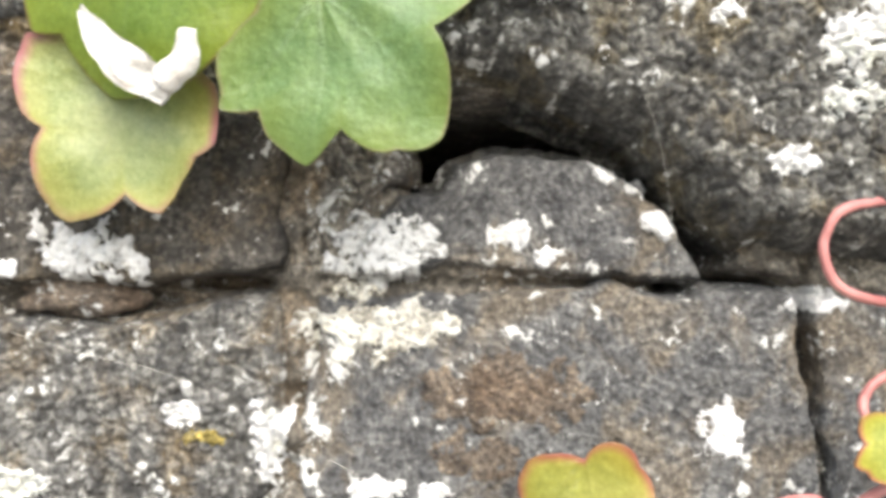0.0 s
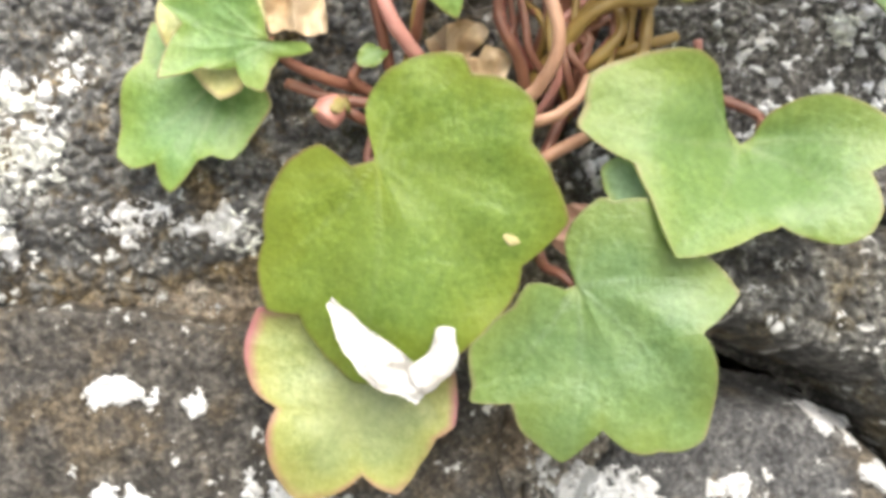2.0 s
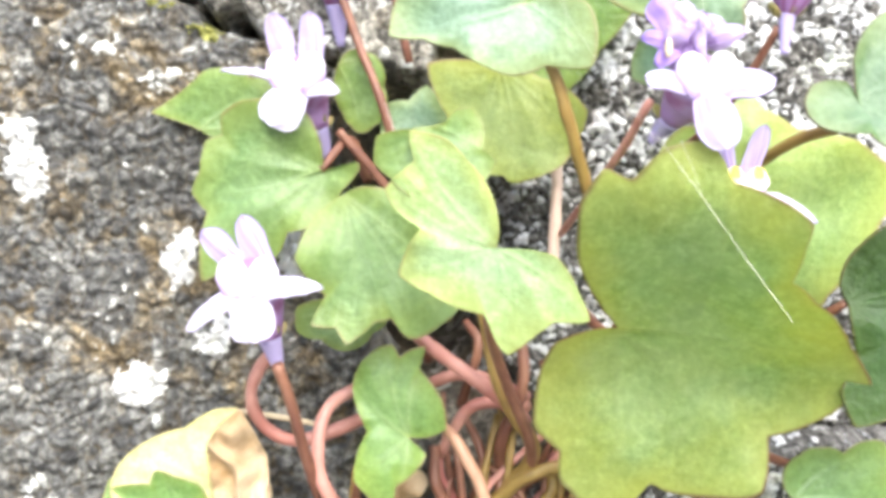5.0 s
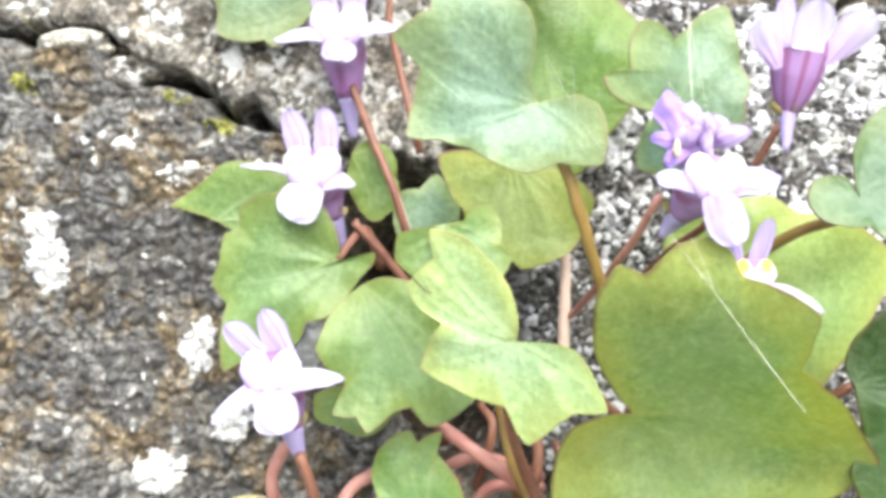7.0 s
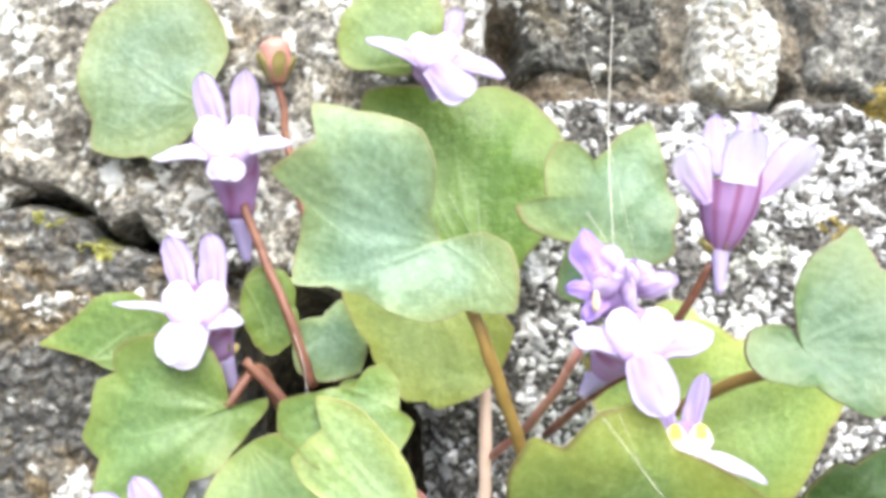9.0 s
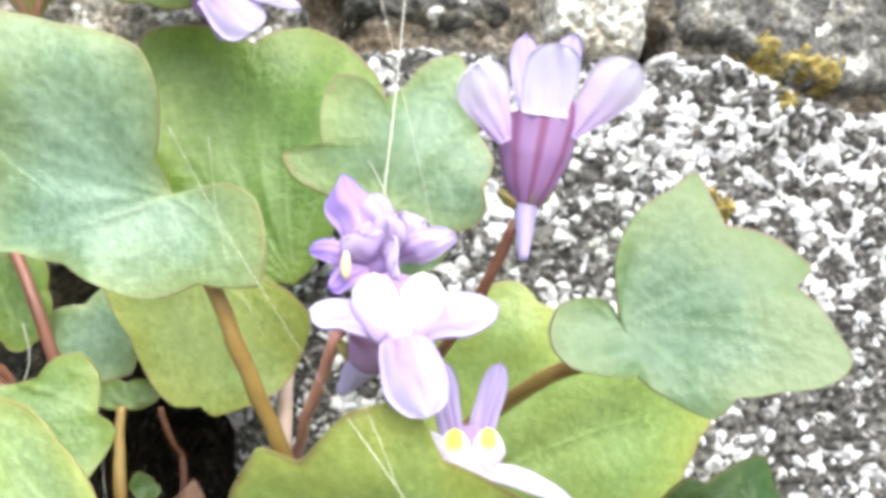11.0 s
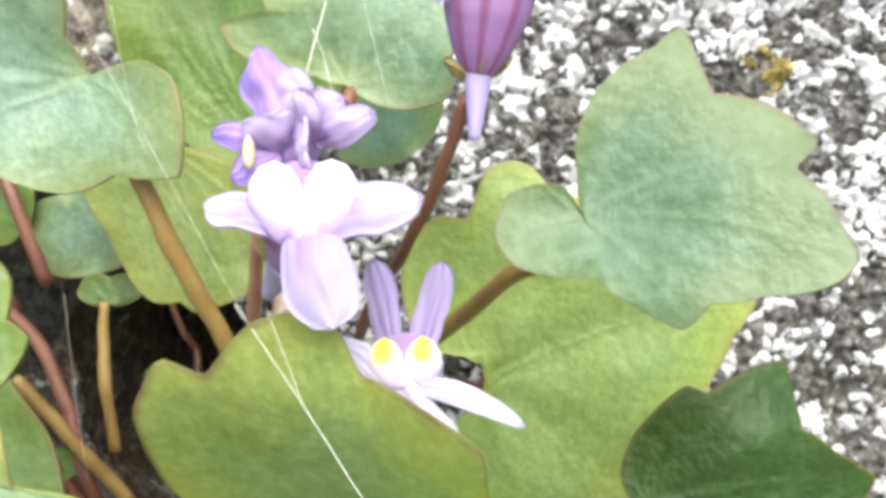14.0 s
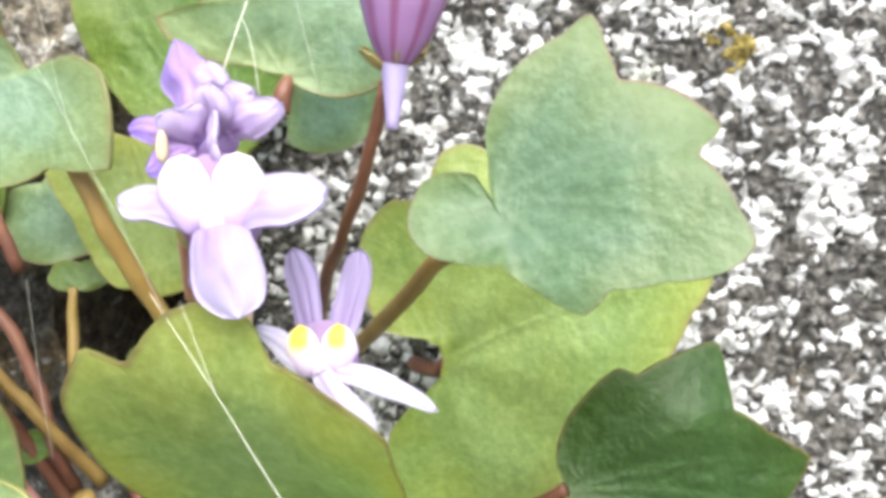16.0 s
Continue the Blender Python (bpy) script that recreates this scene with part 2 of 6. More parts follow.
STONE_BROWN = stone_material("brown_grey_stone", (0.05, 0.05, 0.048), (0.1, 0.099, 0.096), (0.175, 0.174, 0.168), (0.16, 0.115, 0.055), 0.045, 330, pits=0.5, grainy=0.9, soil_shade=(0.075, 0.055, 0.028), stained=0.7)
STONE_SLATE = stone_material("smooth_dark_stone", (0.05, 0.05, 0.051), (0.084, 0.084, 0.084), (0.135, 0.134, 0.13), (0.16, 0.125, 0.08), 0.17, 520, pits=0.5, grainy=0.35, soil_shade=(0.06, 0.05, 0.038), cloud=0.3)
MORTAR_GRITTY = stone_material("gritty_mortar", (0.07, 0.062, 0.05), (0.17, 0.155, 0.13), (0.32, 0.3, 0.26), (0.2, 0.14, 0.08), 0.3, 600, pits=0.5, grainy=0.9)
STONE_GREY = stone_material("rough_grey_stone", (0.06, 0.059, 0.055), (0.13, 0.127, 0.119), (0.225, 0.22, 0.206), (0.14, 0.1, 0.05), 0.19, 420, pits=0.55, grainy=0.8)
# brownish slate copy with the shade of the stone above in its colour
STONE_SLATE_SHADED = stone_material("shaded_slate_stone", (0.03, 0.028, 0.024), (0.056, 0.051, 0.044), (0.095, 0.088, 0.077), (0.095, 0.07, 0.038), 0.1, 520, pits=0.5, grainy=0.6, soil_shade=(0.036, 0.028, 0.018), cloud=0.2)
# darkened grey stone: partly its own tone, on the overhang also painted shade
STONE_DARKENED = stone_material("darkened_grey_stone", (0.042, 0.041, 0.037), (0.085, 0.083, 0.076), (0.15, 0.147, 0.136), (0.11, 0.085, 0.04), 0.13, 420, pits=0.5, grainy=0.9)
STONE_PALE = stone_material("pale_stone", (0.095, 0.087, 0.075), (0.24, 0.226, 0.197), (0.41, 0.395, 0.36), (0.2, 0.15, 0.085), 0.42, 420, pits=0.45, grainy=0.9, stained=0.35)
STONE_CREAM = stone_material("cream_mortar", (0.3, 0.28, 0.23), (0.52, 0.5, 0.44), (0.68, 0.66, 0.6), (0.48, 0.42, 0.3), 0.5, grainy=0.55, soil_shade=(0.14, 0.12, 0.085))
STONE_GRANULAR = granular_material("sparse_granular_crust", 0.3)
STONE_SPECKLED = granular_material("granular_crust", 0.485)
MORTAR = stone_material("old_mortar", (0.06, 0.054, 0.045), (0.135, 0.12, 0.098), (0.26, 0.238, 0.2), (0.16, 0.115, 0.07), 0.24, 600, pits=0.5)
LICHEN_WHITE = stone_material("white_lichen", (0.5, 0.5, 0.49), (0.66, 0.66, 0.64), (0.75, 0.75, 0.73), (0.7, 0.68, 0.61), 0.72, 800, pits=0.7, grainy=0.3, crust_colour=(0.72, 0.72, 0.71))
RUST = stone_material("rusty_stone", (0.055, 0.043, 0.032), (0.1, 0.08, 0.062), (0.16, 0.13, 0.1), (0.1, 0.065, 0.04), 0.06, 500, pits=0.5, grainy=0.4)
LICHEN_CHALK = stone_material("chalky_lichen", (0.24, 0.235, 0.21), (0.45, 0.445, 0.42), (0.62, 0.615, 0.59), (0.36, 0.33, 0.26), 0.72, 900, pits=0.65, grainy=0.65, crust_colour=(0.7, 0.7, 0.68), soil_shade=(0.12, 0.11, 0.085))
LICHEN_CREAM = stone_material("cream_lichen", (0.26, 0.24, 0.2), (0.44, 0.42, 0.36), (0.62, 0.6, 0.53), (0.25, 0.2, 0.13), 0.5, 900, pits=0.6, grainy=0.5, crust_colour=(0.68, 0.67, 0.6))
LICHEN_GREY = stone_material("grey_lichen", (0.4, 0.41, 0.37), (0.6, 0.61, 0.56), (0.74, 0.75, 0.7), (0.52, 0.5, 0.4), 0.45, 800, pits=0.7)
LICHEN_YELLOW = stone_material("yellow_lichen", (0.15, 0.115, 0.03), (0.28, 0.22, 0.06), (0.38, 0.32, 0.14), (0.24, 0.18, 0.08), 0.1, 900, pits=0.6)
MOSS = stone_material("olive_moss", (0.08, 0.085, 0.02), (0.17, 0.17, 0.04), (0.3, 0.3, 0.09), (0.16, 0.13, 0.05), 0.1, 900, pits=0.6)

GREEN_WARM = leaf_material("yellow_green_leaf", (0.24, 0.33, 0.042), (0.185, 0.275, 0.028), (0.42, 0.5, 0.2), (0.22, 0.1, 0.08), 0.018, 0.36, through_light=0.58, leathery=0.3)
GREEN_DEEP = leaf_material("deep_green_leaf", (0.18, 0.28, 0.04), (0.13, 0.225, 0.024), (0.3, 0.4, 0.14), (0.25, 0.15, 0.1), 0.02, 0.36, through_light=0.5, mottle=0.7, leathery=0.5)
# copy of the yellow-green leaf, colour raised to replace the light it lacks
GREEN_LIT = leaf_material("lit_yellow_green_leaf", (0.46, 0.61, 0.18), (0.39, 0.53, 0.14), (0.55, 0.65, 0.3), (0.26, 0.13, 0.1), 0.018, 0.36, through_light=0.72, leathery=0.3)
GREEN_RED = leaf_material("red_rimmed_leaf", (0.32, 0.36, 0.1), (0.27, 0.3, 0.07), (0.22, 0.24, 0.07), (0.38, 0.11, 0.16), 0.075)
GREEN_BLUE = leaf_material("blue_green_leaf", (0.165, 0.265, 0.065), (0.18, 0.265, 0.04), (0.34, 0.44, 0.26), (0.28, 0.25, 0.12), 0.022, 0.32, leathery=0.4)
GREEN_GREY = leaf_material("grey_green_leaf", (0.235, 0.345, 0.148), (0.21, 0.318, 0.12), (0.25, 0.37, 0.21), (0.3, 0.28, 0.12), 0.03, 0.46)
GREEN_DUSTY = leaf_material("dusty_green_leaf", (0.14, 0.235, 0.088), (0.14, 0.23, 0.06), (0.23, 0.34, 0.18), (0.25, 0.15, 0.12), 0.014, 0.42)
GREEN_BRIGHT = leaf_material("bright_leaf", (0.205, 0.335, 0.07), (0.165, 0.285, 0.045), (0.44, 0.54, 0.26), (0.36, 0.28, 0.13), 0.025, 0.34, leathery=0.35)
GREEN_PALE = leaf_material("pale_leaf", (0.41, 0.57, 0.2), (0.35, 0.52, 0.17), (0.52, 0.62, 0.32), (0.42, 0.35, 0.12), 0.02)
GREEN_VIVID = leaf_material("vivid_leaf", (0.305, 0.405, 0.09), (0.25, 0.355, 0.065), (0.42, 0.52, 0.2), (0.34, 0.25, 0.12), 0.025)
GREEN_SAGE = leaf_material("sage_leaf", (0.24, 0.38, 0.16), (0.22, 0.35, 0.12), (0.36, 0.48, 0.26), (0.33, 0.28, 0.12), 0.035)
GREEN_MID = leaf_material("mid_green_leaf", (0.19, 0.295, 0.07), (0.165, 0.27, 0.065), (0.32, 0.42, 0.17), (0.26, 0.21, 0.08), 0.03)
GREEN_DARK = leaf_material("dark_green_leaf", (0.042, 0.092, 0.013), (0.065, 0.13, 0.022), (0.12, 0.2, 0.07), (0.18, 0.15, 0.05), 0.02, 0.4, leathery=1.0)
GREEN_SEED = leaf_material("young_red_rimmed_leaf", (0.36, 0.37, 0.05), (0.3, 0.3, 0.03), (0.26, 0.27, 0.05), (0.4, 0.09, 0.09), 0.1)
LEAF_YELLOW = leaf_material("yellowing_leaf", (0.64, 0.66, 0.26), (0.54, 0.57, 0.17), (0.66, 0.63, 0.42), (0.42, 0.35, 0.18), 0.05, 0.55)
LEAF_DRY = soft_material("dry_brown_leaf", (0.4, 0.26, 0.12), (0.74, 0.61, 0.43), 230, 0.7, 0.6, 0.2)
# reddish-brown scraps, darkened so that the hollow's shade is in the colour
LEAF_DARKENED = soft_material("darkened_reddish_dry_leaf", (0.16, 0.08, 0.05), (0.38, 0.23, 0.16), 330, 0.7, 0.6)
STEM_PINK = soft_material("pink_stalk", (0.34, 0.135, 0.105), (0.48, 0.25, 0.205), 300, 0.45)
STEM_RED = soft_material("red_runner", (0.28, 0.09, 0.08), (0.44, 0.2, 0.18), 300, 0.45)
STEM_TAN = soft_material("tan_stalk", (0.27, 0.135, 0.08), (0.43, 0.26, 0.165), 300, 0.42)
STEM_BROWN = soft_material("reddish_brown_stalk", (0.125, 0.047, 0.03), (0.23, 0.104, 0.062), 300, 0.45)
STEM_OLIVE = soft_material("olive_stalk", (0.2, 0.12, 0.03), (0.31, 0.21, 0.06), 300, 0.45)
STEM_PALE = soft_material("pale_pinkish_stalk", (0.42, 0.3, 0.22), (0.62, 0.47, 0.38), 300, 0.5)
STRAW = soft_material("dry_straw", (0.4, 0.32, 0.2), (0.6, 0.52, 0.38), 300, 0.7)
PETAL_UPPER = petal_material("lilac_petal", (0.41, 0.34, 0.58), (0.47, 0.405, 0.66), (0.14, 0.05, 0.22))
# paler copy of the lilac petal, with overexposed brightness put into its colour
PETAL_LOWER = petal_material("brightened_lilac_petal", (0.56, 0.525, 0.7), (0.63, 0.6, 0.76), (0.5, 0.36, 0.66))
PETAL_FLARE = petal_material("flaring_petal", (0.48, 0.36, 0.62), (0.78, 0.75, 0.86), (0.45, 0.28, 0.58))
PETAL_LILAC = petal_material("lilac_white_petal", (0.42, 0.345, 0.59), (0.55, 0.5, 0.71), (0.34, 0.22, 0.54))
PETAL_FADED = petal_material("faded_lilac_petal", (0.5, 0.38, 0.62), (0.55, 0.46, 0.7), (0.3, 0.14, 0.5))
PETAL_PURPLE = petal_material("violet_petal", (0.55, 0.39, 0.7), (0.38, 0.26, 0.72), (0.24, 0.1, 0.48))
PETAL_TUBE = petal_material("purple_tube", (0.51, 0.38, 0.62), (0.38, 0.21, 0.45), (0.26, 0.07, 0.17))
PALATE, PN, PL, PB = nodes_of("white_palate")
pa = PN.new("ShaderNodeAttribute")
pa.attribute_name = "spot"
pt = PN.new("ShaderNodeAttribute")
pt.attribute_name = "tint"
# lilac below and outside: the petal's tint with the humps' shading painted in
lilac_shade = ramp(PN, PL, pt.outputs["Fac"], [(0.15, (0.74, 0.71, 0.74)), (0.75, (0.5, 0.38, 0.64))])
PL.new(blend(PN, PL, ramp(PN, PL, pa.outputs["Fac"], [(0.05, (0, 0, 0)), (0.5, (1, 1, 1))]), lilac_shade, (0.84, 0.6, 0.05)), PB.inputs["Base Color"])
PB.inputs["Roughness"].default_value = 0.6
SEPAL = soft_material("green_sepal", (0.16, 0.16, 0.04), (0.28, 0.22, 0.08), 500, 0.5)
CHALK = soft_material("chalky_white", (0.44, 0.41, 0.36), (0.68, 0.67, 0.63), 650, 0.85, 0.9)
SILK = soft_material("spider_silk", (0.6, 0.58, 0.5), (0.75, 0.73, 0.66), 300, 0.4)


# ---- building helpers ----
def mesh_object(name, V, F, material, parent=None, label="", attributes=None, smooth=True):
    me = bpy.data.meshes.new(name)
    me.from_pydata((np.asarray(V, float) * MM).tolist(), [], [list(map(int, f)) for f in F])
    if smooth:
        me.polygons.foreach_set("use_smooth", np.ones(len(me.polygons), bool))
    for key, values in (attributes or {}).items():
        a = me.attributes.new(key, "FLOAT", "POINT")
        a.data.foreach_set("value", np.asarray(values, np.float32))
    me.materials.append(material)
    me.update()
    ob = new(name, me)
    if parent is not None:
        ob.parent = parent
        if parent.type == "EMPTY":
            ob.matrix_parent_inverse = Matrix.Translation(-parent.location)
    if label:
        tagged(ob, label)
    return ob


def lattice(seed, size=64):
    return np.random.default_rng(seed).random((size, size))


LATTICES = [lattice(k) for k in range(8)]


def value_noise(x, z, scale, seed=0):
    """Smooth noise in -1..1 with features of about scale mm."""
    g = LATTICES[seed % 8]
    u, v = np.asarray(x) / scale + 17.3 * seed, np.asarray(z) / scale + 9.1 * seed
    i, j = np.floor(u).astype(int), np.floor(v).astype(int)
    a, b = u - i, v - j
    a, b = a * a * (3 - 2 * a), b * b * (3 - 2 * b)
    n = g.shape[0]
    p = g[i % n, j % n] * (1 - a) + g[(i + 1) % n, j % n] * a
    q = g[i % n, (j + 1) % n] * (1 - a) + g[(i + 1) % n, (j + 1) % n] * a
    return (p * (1 - b) + q * b) * 2 - 1


def fbm(x, z, scale, octaves, seed=0, gain=0.55):
    total, amp = 0, 1.0
    for k in range(octaves):
        total = total + amp * value_noise(x, z, scale / 2 ** k, seed + k)
        amp *= gain
    return total


def granules(x, z, scale, seed=0):
    """Rounded grains of about scale mm: 1 in the middle of a grain, 0 between grains, and a random number for each grain."""
    g, h, c = LATTICES[seed % 8], LATTICES[(seed + 3) % 8], LATTICES[(seed + 5) % 8]
    u, v = np.asarray(x) / scale, np.asarray(z) / scale
    i, j = np.floor(u).astype(int), np.floor(v).astype(int)
    best, second, tone = np.full(np.shape(u), 9.0), np.full(np.shape(u), 9.0), np.zeros(np.shape(u))
    for a in (-1, 0, 1):
        for b in (-1, 0, 1):
            p, q = (i + a) % 64, (j + b) % 64
            d = np.hypot(i + a + g[p, q] - u, j + b + h[p, q] - v)
            near = d < best
            second = np.where(near, best, np.minimum(second, d))
            tone = np.where(near, c[p, q], tone)
            best = np.where(near, d, best)
    return np.clip((second - best) * 1.7, 0, 1), tone


SPHERE = bmesh.new()
bmesh.ops.create_icosphere(SPHERE, subdivisions=2, radius=1)
BALL_V = np.array([v.co[:] for v in SPHERE.verts])
BALL_F = np.array([[v.index for v in f.verts] for f in SPHERE.faces])
SPHERE.free()


def inside(x, z, poly):
    """Signed distance in mm to a polygon's edge, positive inside."""
    d = np.full(np.shape(x), 1e9)
    inn = np.zeros(np.shape(x), bool)
    n = len(poly)
    for k in range(n):
        (ax, az), (bx, bz) = poly[k], poly[(k + 1) % n]
        ex, ez = bx - ax, bz - az
        s = np.clip(((x - ax) * ex + (z - az) * ez) / (ex * ex + ez * ez), 0, 1)
        d = np.minimum(d, np.hypot(x - ax - s * ex, z - az - s * ez))
        cross = (az > z) != (bz > z)
        if bz != az:
            inn ^= cross & (x < ex * (z - az) / (bz - az) + ax)
    return np.where(inn, d, -d)


STONES = []


def stone_height(spec, x, z):
    """Front of one stone (mm, towards the viewer is negative) and the distance inside its edge."""
    poly, y0, edge, rough, seed, slope, grain, drop, grit, foot = spec
    d = inside(x, z, poly) + 0.55 * fbm(x, z, 5.0, 4, seed)
    e = np.clip(d / edge, 0, 1)
    y = y0 + slope[0] * (x - poly[0][0]) + slope[1] * (z - poly[0][1]) + drop * (1 - e) ** 2.2
    y = y - rough * (0.9 * fbm(x, z, 14.0, 2, seed + 1) + 0.5 * fbm(x, z, 3.2, 3, seed + 2) + 0.2 * fbm(x, z, 1.1, 2, seed + 4))
    if foot:
        low = np.maximum(foot[0] + 1.5 * value_noise(x, z, 9.0, seed) - z, 0)
        y = y + foot[1] * low * low / (low + 2)
    if grain:
        wx, wz = x + 0.4 * grit * value_noise(x, z, 1.3 * grit, seed + 2), z + 0.4 * grit * value_noise(x, z, 1.3 * grit, seed + 6)
        y = y - grain * (granules(wx, wz, grit, seed)[0] + 0.45 * granules(wx, wz, grit * 0.48, seed + 1)[0])
    return y, d


HOLLOWS = [(14, 12.4, 9, 2.4, 30), (22.6, 6.4, 2.4, 3.6, 28), (4.9, 11.4, 2.2, 2.6, 24), (26, 2.2, 4, 1.0, 10), (6.5, 12.4, 2.8, 2.4, 14), (-18, 1.0, 7, 0.9, 3.0), (-7.2, 50, 6.2, 9.5, 36), (31, -5, 0.4, 9, 5), (12, 2.55, 13, 0.4, 0.8), (-10, 2.3, 4, 0.5, 3.5), (14.5, 13.2, 6, 1.6, 14), (4.9, 10.2, 1.2, 1.6, 9),
           (-35, 72.6, 5, 0.7, 24), (-26, 69.3, 3.2, 0.9, 26), (-20.5, 66.9, 2.0, 1.0, 26), (22.9, 75.6, 0.8, 1.2, 8), (4, 79, 1.8, 3, 5)]


MOUNDS = [(-4.0, 6, 1.7, 7, -1.9), (-4.4, -10, 1.6, 12, -1.8), (27, 2.6, 3.0, 0.5, -1.0)]


def mortar_front(x, z):
    """The mortar between the stones, with hollows where it has fallen out."""
    y = 2.4 - 0.45 * fbm(x, z, 4.0, 3, 3) - 0.3 * fbm(x, z, 1.2, 3, 5) - 0.5 * granules(x, z, 0.9, 2)[0]
    for hx, hz, rx, rz, deep in HOLLOWS + MOUNDS:
        crumbled = 1 if deep > 0 else 0.9 + 0.9 * value_noise(x, z, 2.2, 6)
        y = y + deep * crumbled * np.exp(-(((x - hx) / rx) ** 2 + ((z - hz) / rz) ** 2) ** 1.5)
    return y


def surface(x, z):
    """The wall's front at a place."""
    x, z = np.asarray(x, float), np.asarray(z, float)
    y = mortar_front(x, z)
    for spec in STONES:
        px, pz = [p[0] for p in spec[0]], [p[1] for p in spec[0]]
        if x.min() > max(px) + 1 or x.max() < min(px) - 1 or z.min() > max(pz) + 1 or z.max() < min(pz) - 1:
            continue
        sy, d = stone_height(spec, x, z)
        y = np.where(d > -0.4, np.minimum(y, sy), y)
    return y


def grid_faces(nx, nz):
    i = np.arange(nx * nz).reshape(nz, nx)
    return np.stack([i[:-1, :-1], i[:-1, 1:], i[1:, 1:], i[1:, :-1]], -1).reshape(-1, 4)


def stone(wall, poly, y0, material, edge=2.2, rough=0.5, seed=0, slope=(0, 0), grain=0.0, drop=4.5, grit=1.0, step=0.22, label="", foot=None):
    """foot: the height below which its front leans back, and by how much per mm."""
    spec = (poly, y0, edge, rough, seed, slope, grain, drop, grit, foot)
    STONES.append(spec)
    xs, zs = [p[0] for p in poly], [p[1] for p in poly]
    gx = np.arange(min(xs) - 0.8, max(xs) + 0.8, step)
    gz = np.arange(min(zs) - 0.8, max(zs) + 0.8, step)
    x, z = np.meshgrid(gx, gz)
    y, d = stone_height(spec, x, z)
    y = np.where(d < 0, 9.0, np.minimum(y, 9.0))
    F = grid_faces(len(gx), len(gz))
    keep = (d.ravel()[F] > -0.7).any(1)
    F = F[keep]
    used = np.unique(F)
    index = np.full(x.size, -1)
    index[used] = np.arange(len(used))
    V = np.stack([x.ravel(), y.ravel(), z.ravel()], 1)[used]
    wx, wz = V[:, 0] + 0.4 * grit * value_noise(V[:, 0], V[:, 2], 1.3 * grit, seed + 2), V[:, 2] + 0.4 * grit * value_noise(V[:, 0], V[:, 2], 1.3 * grit, seed + 6)
    coarse, tone = granules(wx, wz, grit, seed)
    fine, tint = granules(wx, wz, grit * 0.48, seed + 1)
    return mesh_object("stone", V, index[F], material, wall, label,
                       {"grain": np.clip(0.7 * coarse + 0.4 * fine, 0, 1), "cell": 0.65 * tone + 0.35 * tint})


def tube(points, radii, sides=10, rings=6):
    """A smooth round tube through points; radii at its ends or at every point."""
    P = np.asarray(points, float)
    R = np.interp(np.linspace(0, 1, len(P)), np.linspace(0, 1, len(radii)), radii)
    ext = np.vstack([2 * P[0] - P[1], P, 2 * P[-1] - P[-2]])
    path, rad = [], []
    for k in range(len(P) - 1):
        a, b, c, d = ext[k:k + 4]
        for s in np.linspace(0, 1, rings, endpoint=k == len(P) - 2):
            path.append(0.5 * (2 * b + (c - a) * s + (2 * a - 5 * b + 4 * c - d) * s * s + (3 * b - a - 3 * c + d) * s ** 3))
            rad.append(R[k] * (1 - s) + R[k + 1] * s)
    path = np.array(path)
    tan = np.gradient(path, axis=0)
    tan /= np.linalg.norm(tan, axis=1)[:, None] + 1e-9
    side = np.cross(tan[0], (0.3, -1, 0.2))
    V = []
    for p, t, r in zip(path, tan, rad):
        side = side - t * side.dot(t)
        side /= np.linalg.norm(side) + 1e-9
        up = np.cross(t, side)
        for a in np.arange(sides) * 2 * math.pi / sides:
            V.append(p + r * (math.cos(a) * side + math.sin(a) * up))
    F = []
    for k in range(len(path) - 1):
        for j in range(sides):
            F.append((k * sides + j, k * sides + (j + 1) % sides, (k + 1) * sides + (j + 1) % sides, (k + 1) * sides + j))
    F.append(tuple(range(sides))[::-1])
    F.append(tuple((len(path) - 1) * sides + j for j in range(sides)))
    return np.array(V), F


# ---- the wall: stones set in old mortar ----
wx, wz = np.meshgrid(np.arange(-58, 54.1, 0.25), np.arange(-32, 108.1, 0.25))
wy = mortar_front(wx, wz)
nx, nz = wx.shape[1], wx.shape[0]
front = np.stack([wx.ravel(), wy.ravel(), wz.ravel()], 1)
rim = [*range(nx), *[nx * k + nx - 1 for k in range(1, nz)], *[nx * (nz - 1) + k for k in range(nx - 2, -1, -1)], *[nx * k for k in range(nz - 2, 0, -1)]]
back = front[rim].copy()
back[:, 1] = 60
F = [tuple(f) for f in grid_faces(nx, nz)]
base_n, m = len(front), len(rim)
F += [(rim[k], base_n + k, base_n + (k + 1) % m, rim[(k + 1) % m]) for k in range(m)]
F.append(tuple(base_n + k for k in range(m)))
wall = mesh_object("wall_1", np.vstack([front, back]), F, MORTAR)
tagged(wall, "old rubble stone wall with dark mortar joints", "wall", kind="structure")

# unseen plain wall added round the patch, down to the added ground
WALL_FAR = stone_material("plain_rubble", (0.07, 0.068, 0.065), (0.14, 0.137, 0.13), (0.26, 0.255, 0.24), (0.16, 0.12, 0.07), 0.28, 40, pits=0.5)
x0, x1, z0, z1 = -57.9, 53.9, -31.9, 107.9
shell = []
for ax, bx, az, bz in ((-3000, x0, -950, 1300), (x1, 3000, -950, 1300), (x0, x1, -950, z0), (x0, x1, z1, 1300)):
    for x, z in ((ax, az), (bx, az), (bx, bz), (ax, bz)):
        shell += [(x, 3.0, z), (x, 400.0, z)]
F = []
for k in range(0, 32, 8):
    F += [(k, k + 2, k + 4, k + 6), (k + 7, k + 5, k + 3, k + 1), (k, k + 1, k + 3, k + 2), (k + 2, k + 3, k + 5, k + 4), (k + 4, k + 5, k + 7, k + 6), (k + 6, k + 7, k + 1, k)]
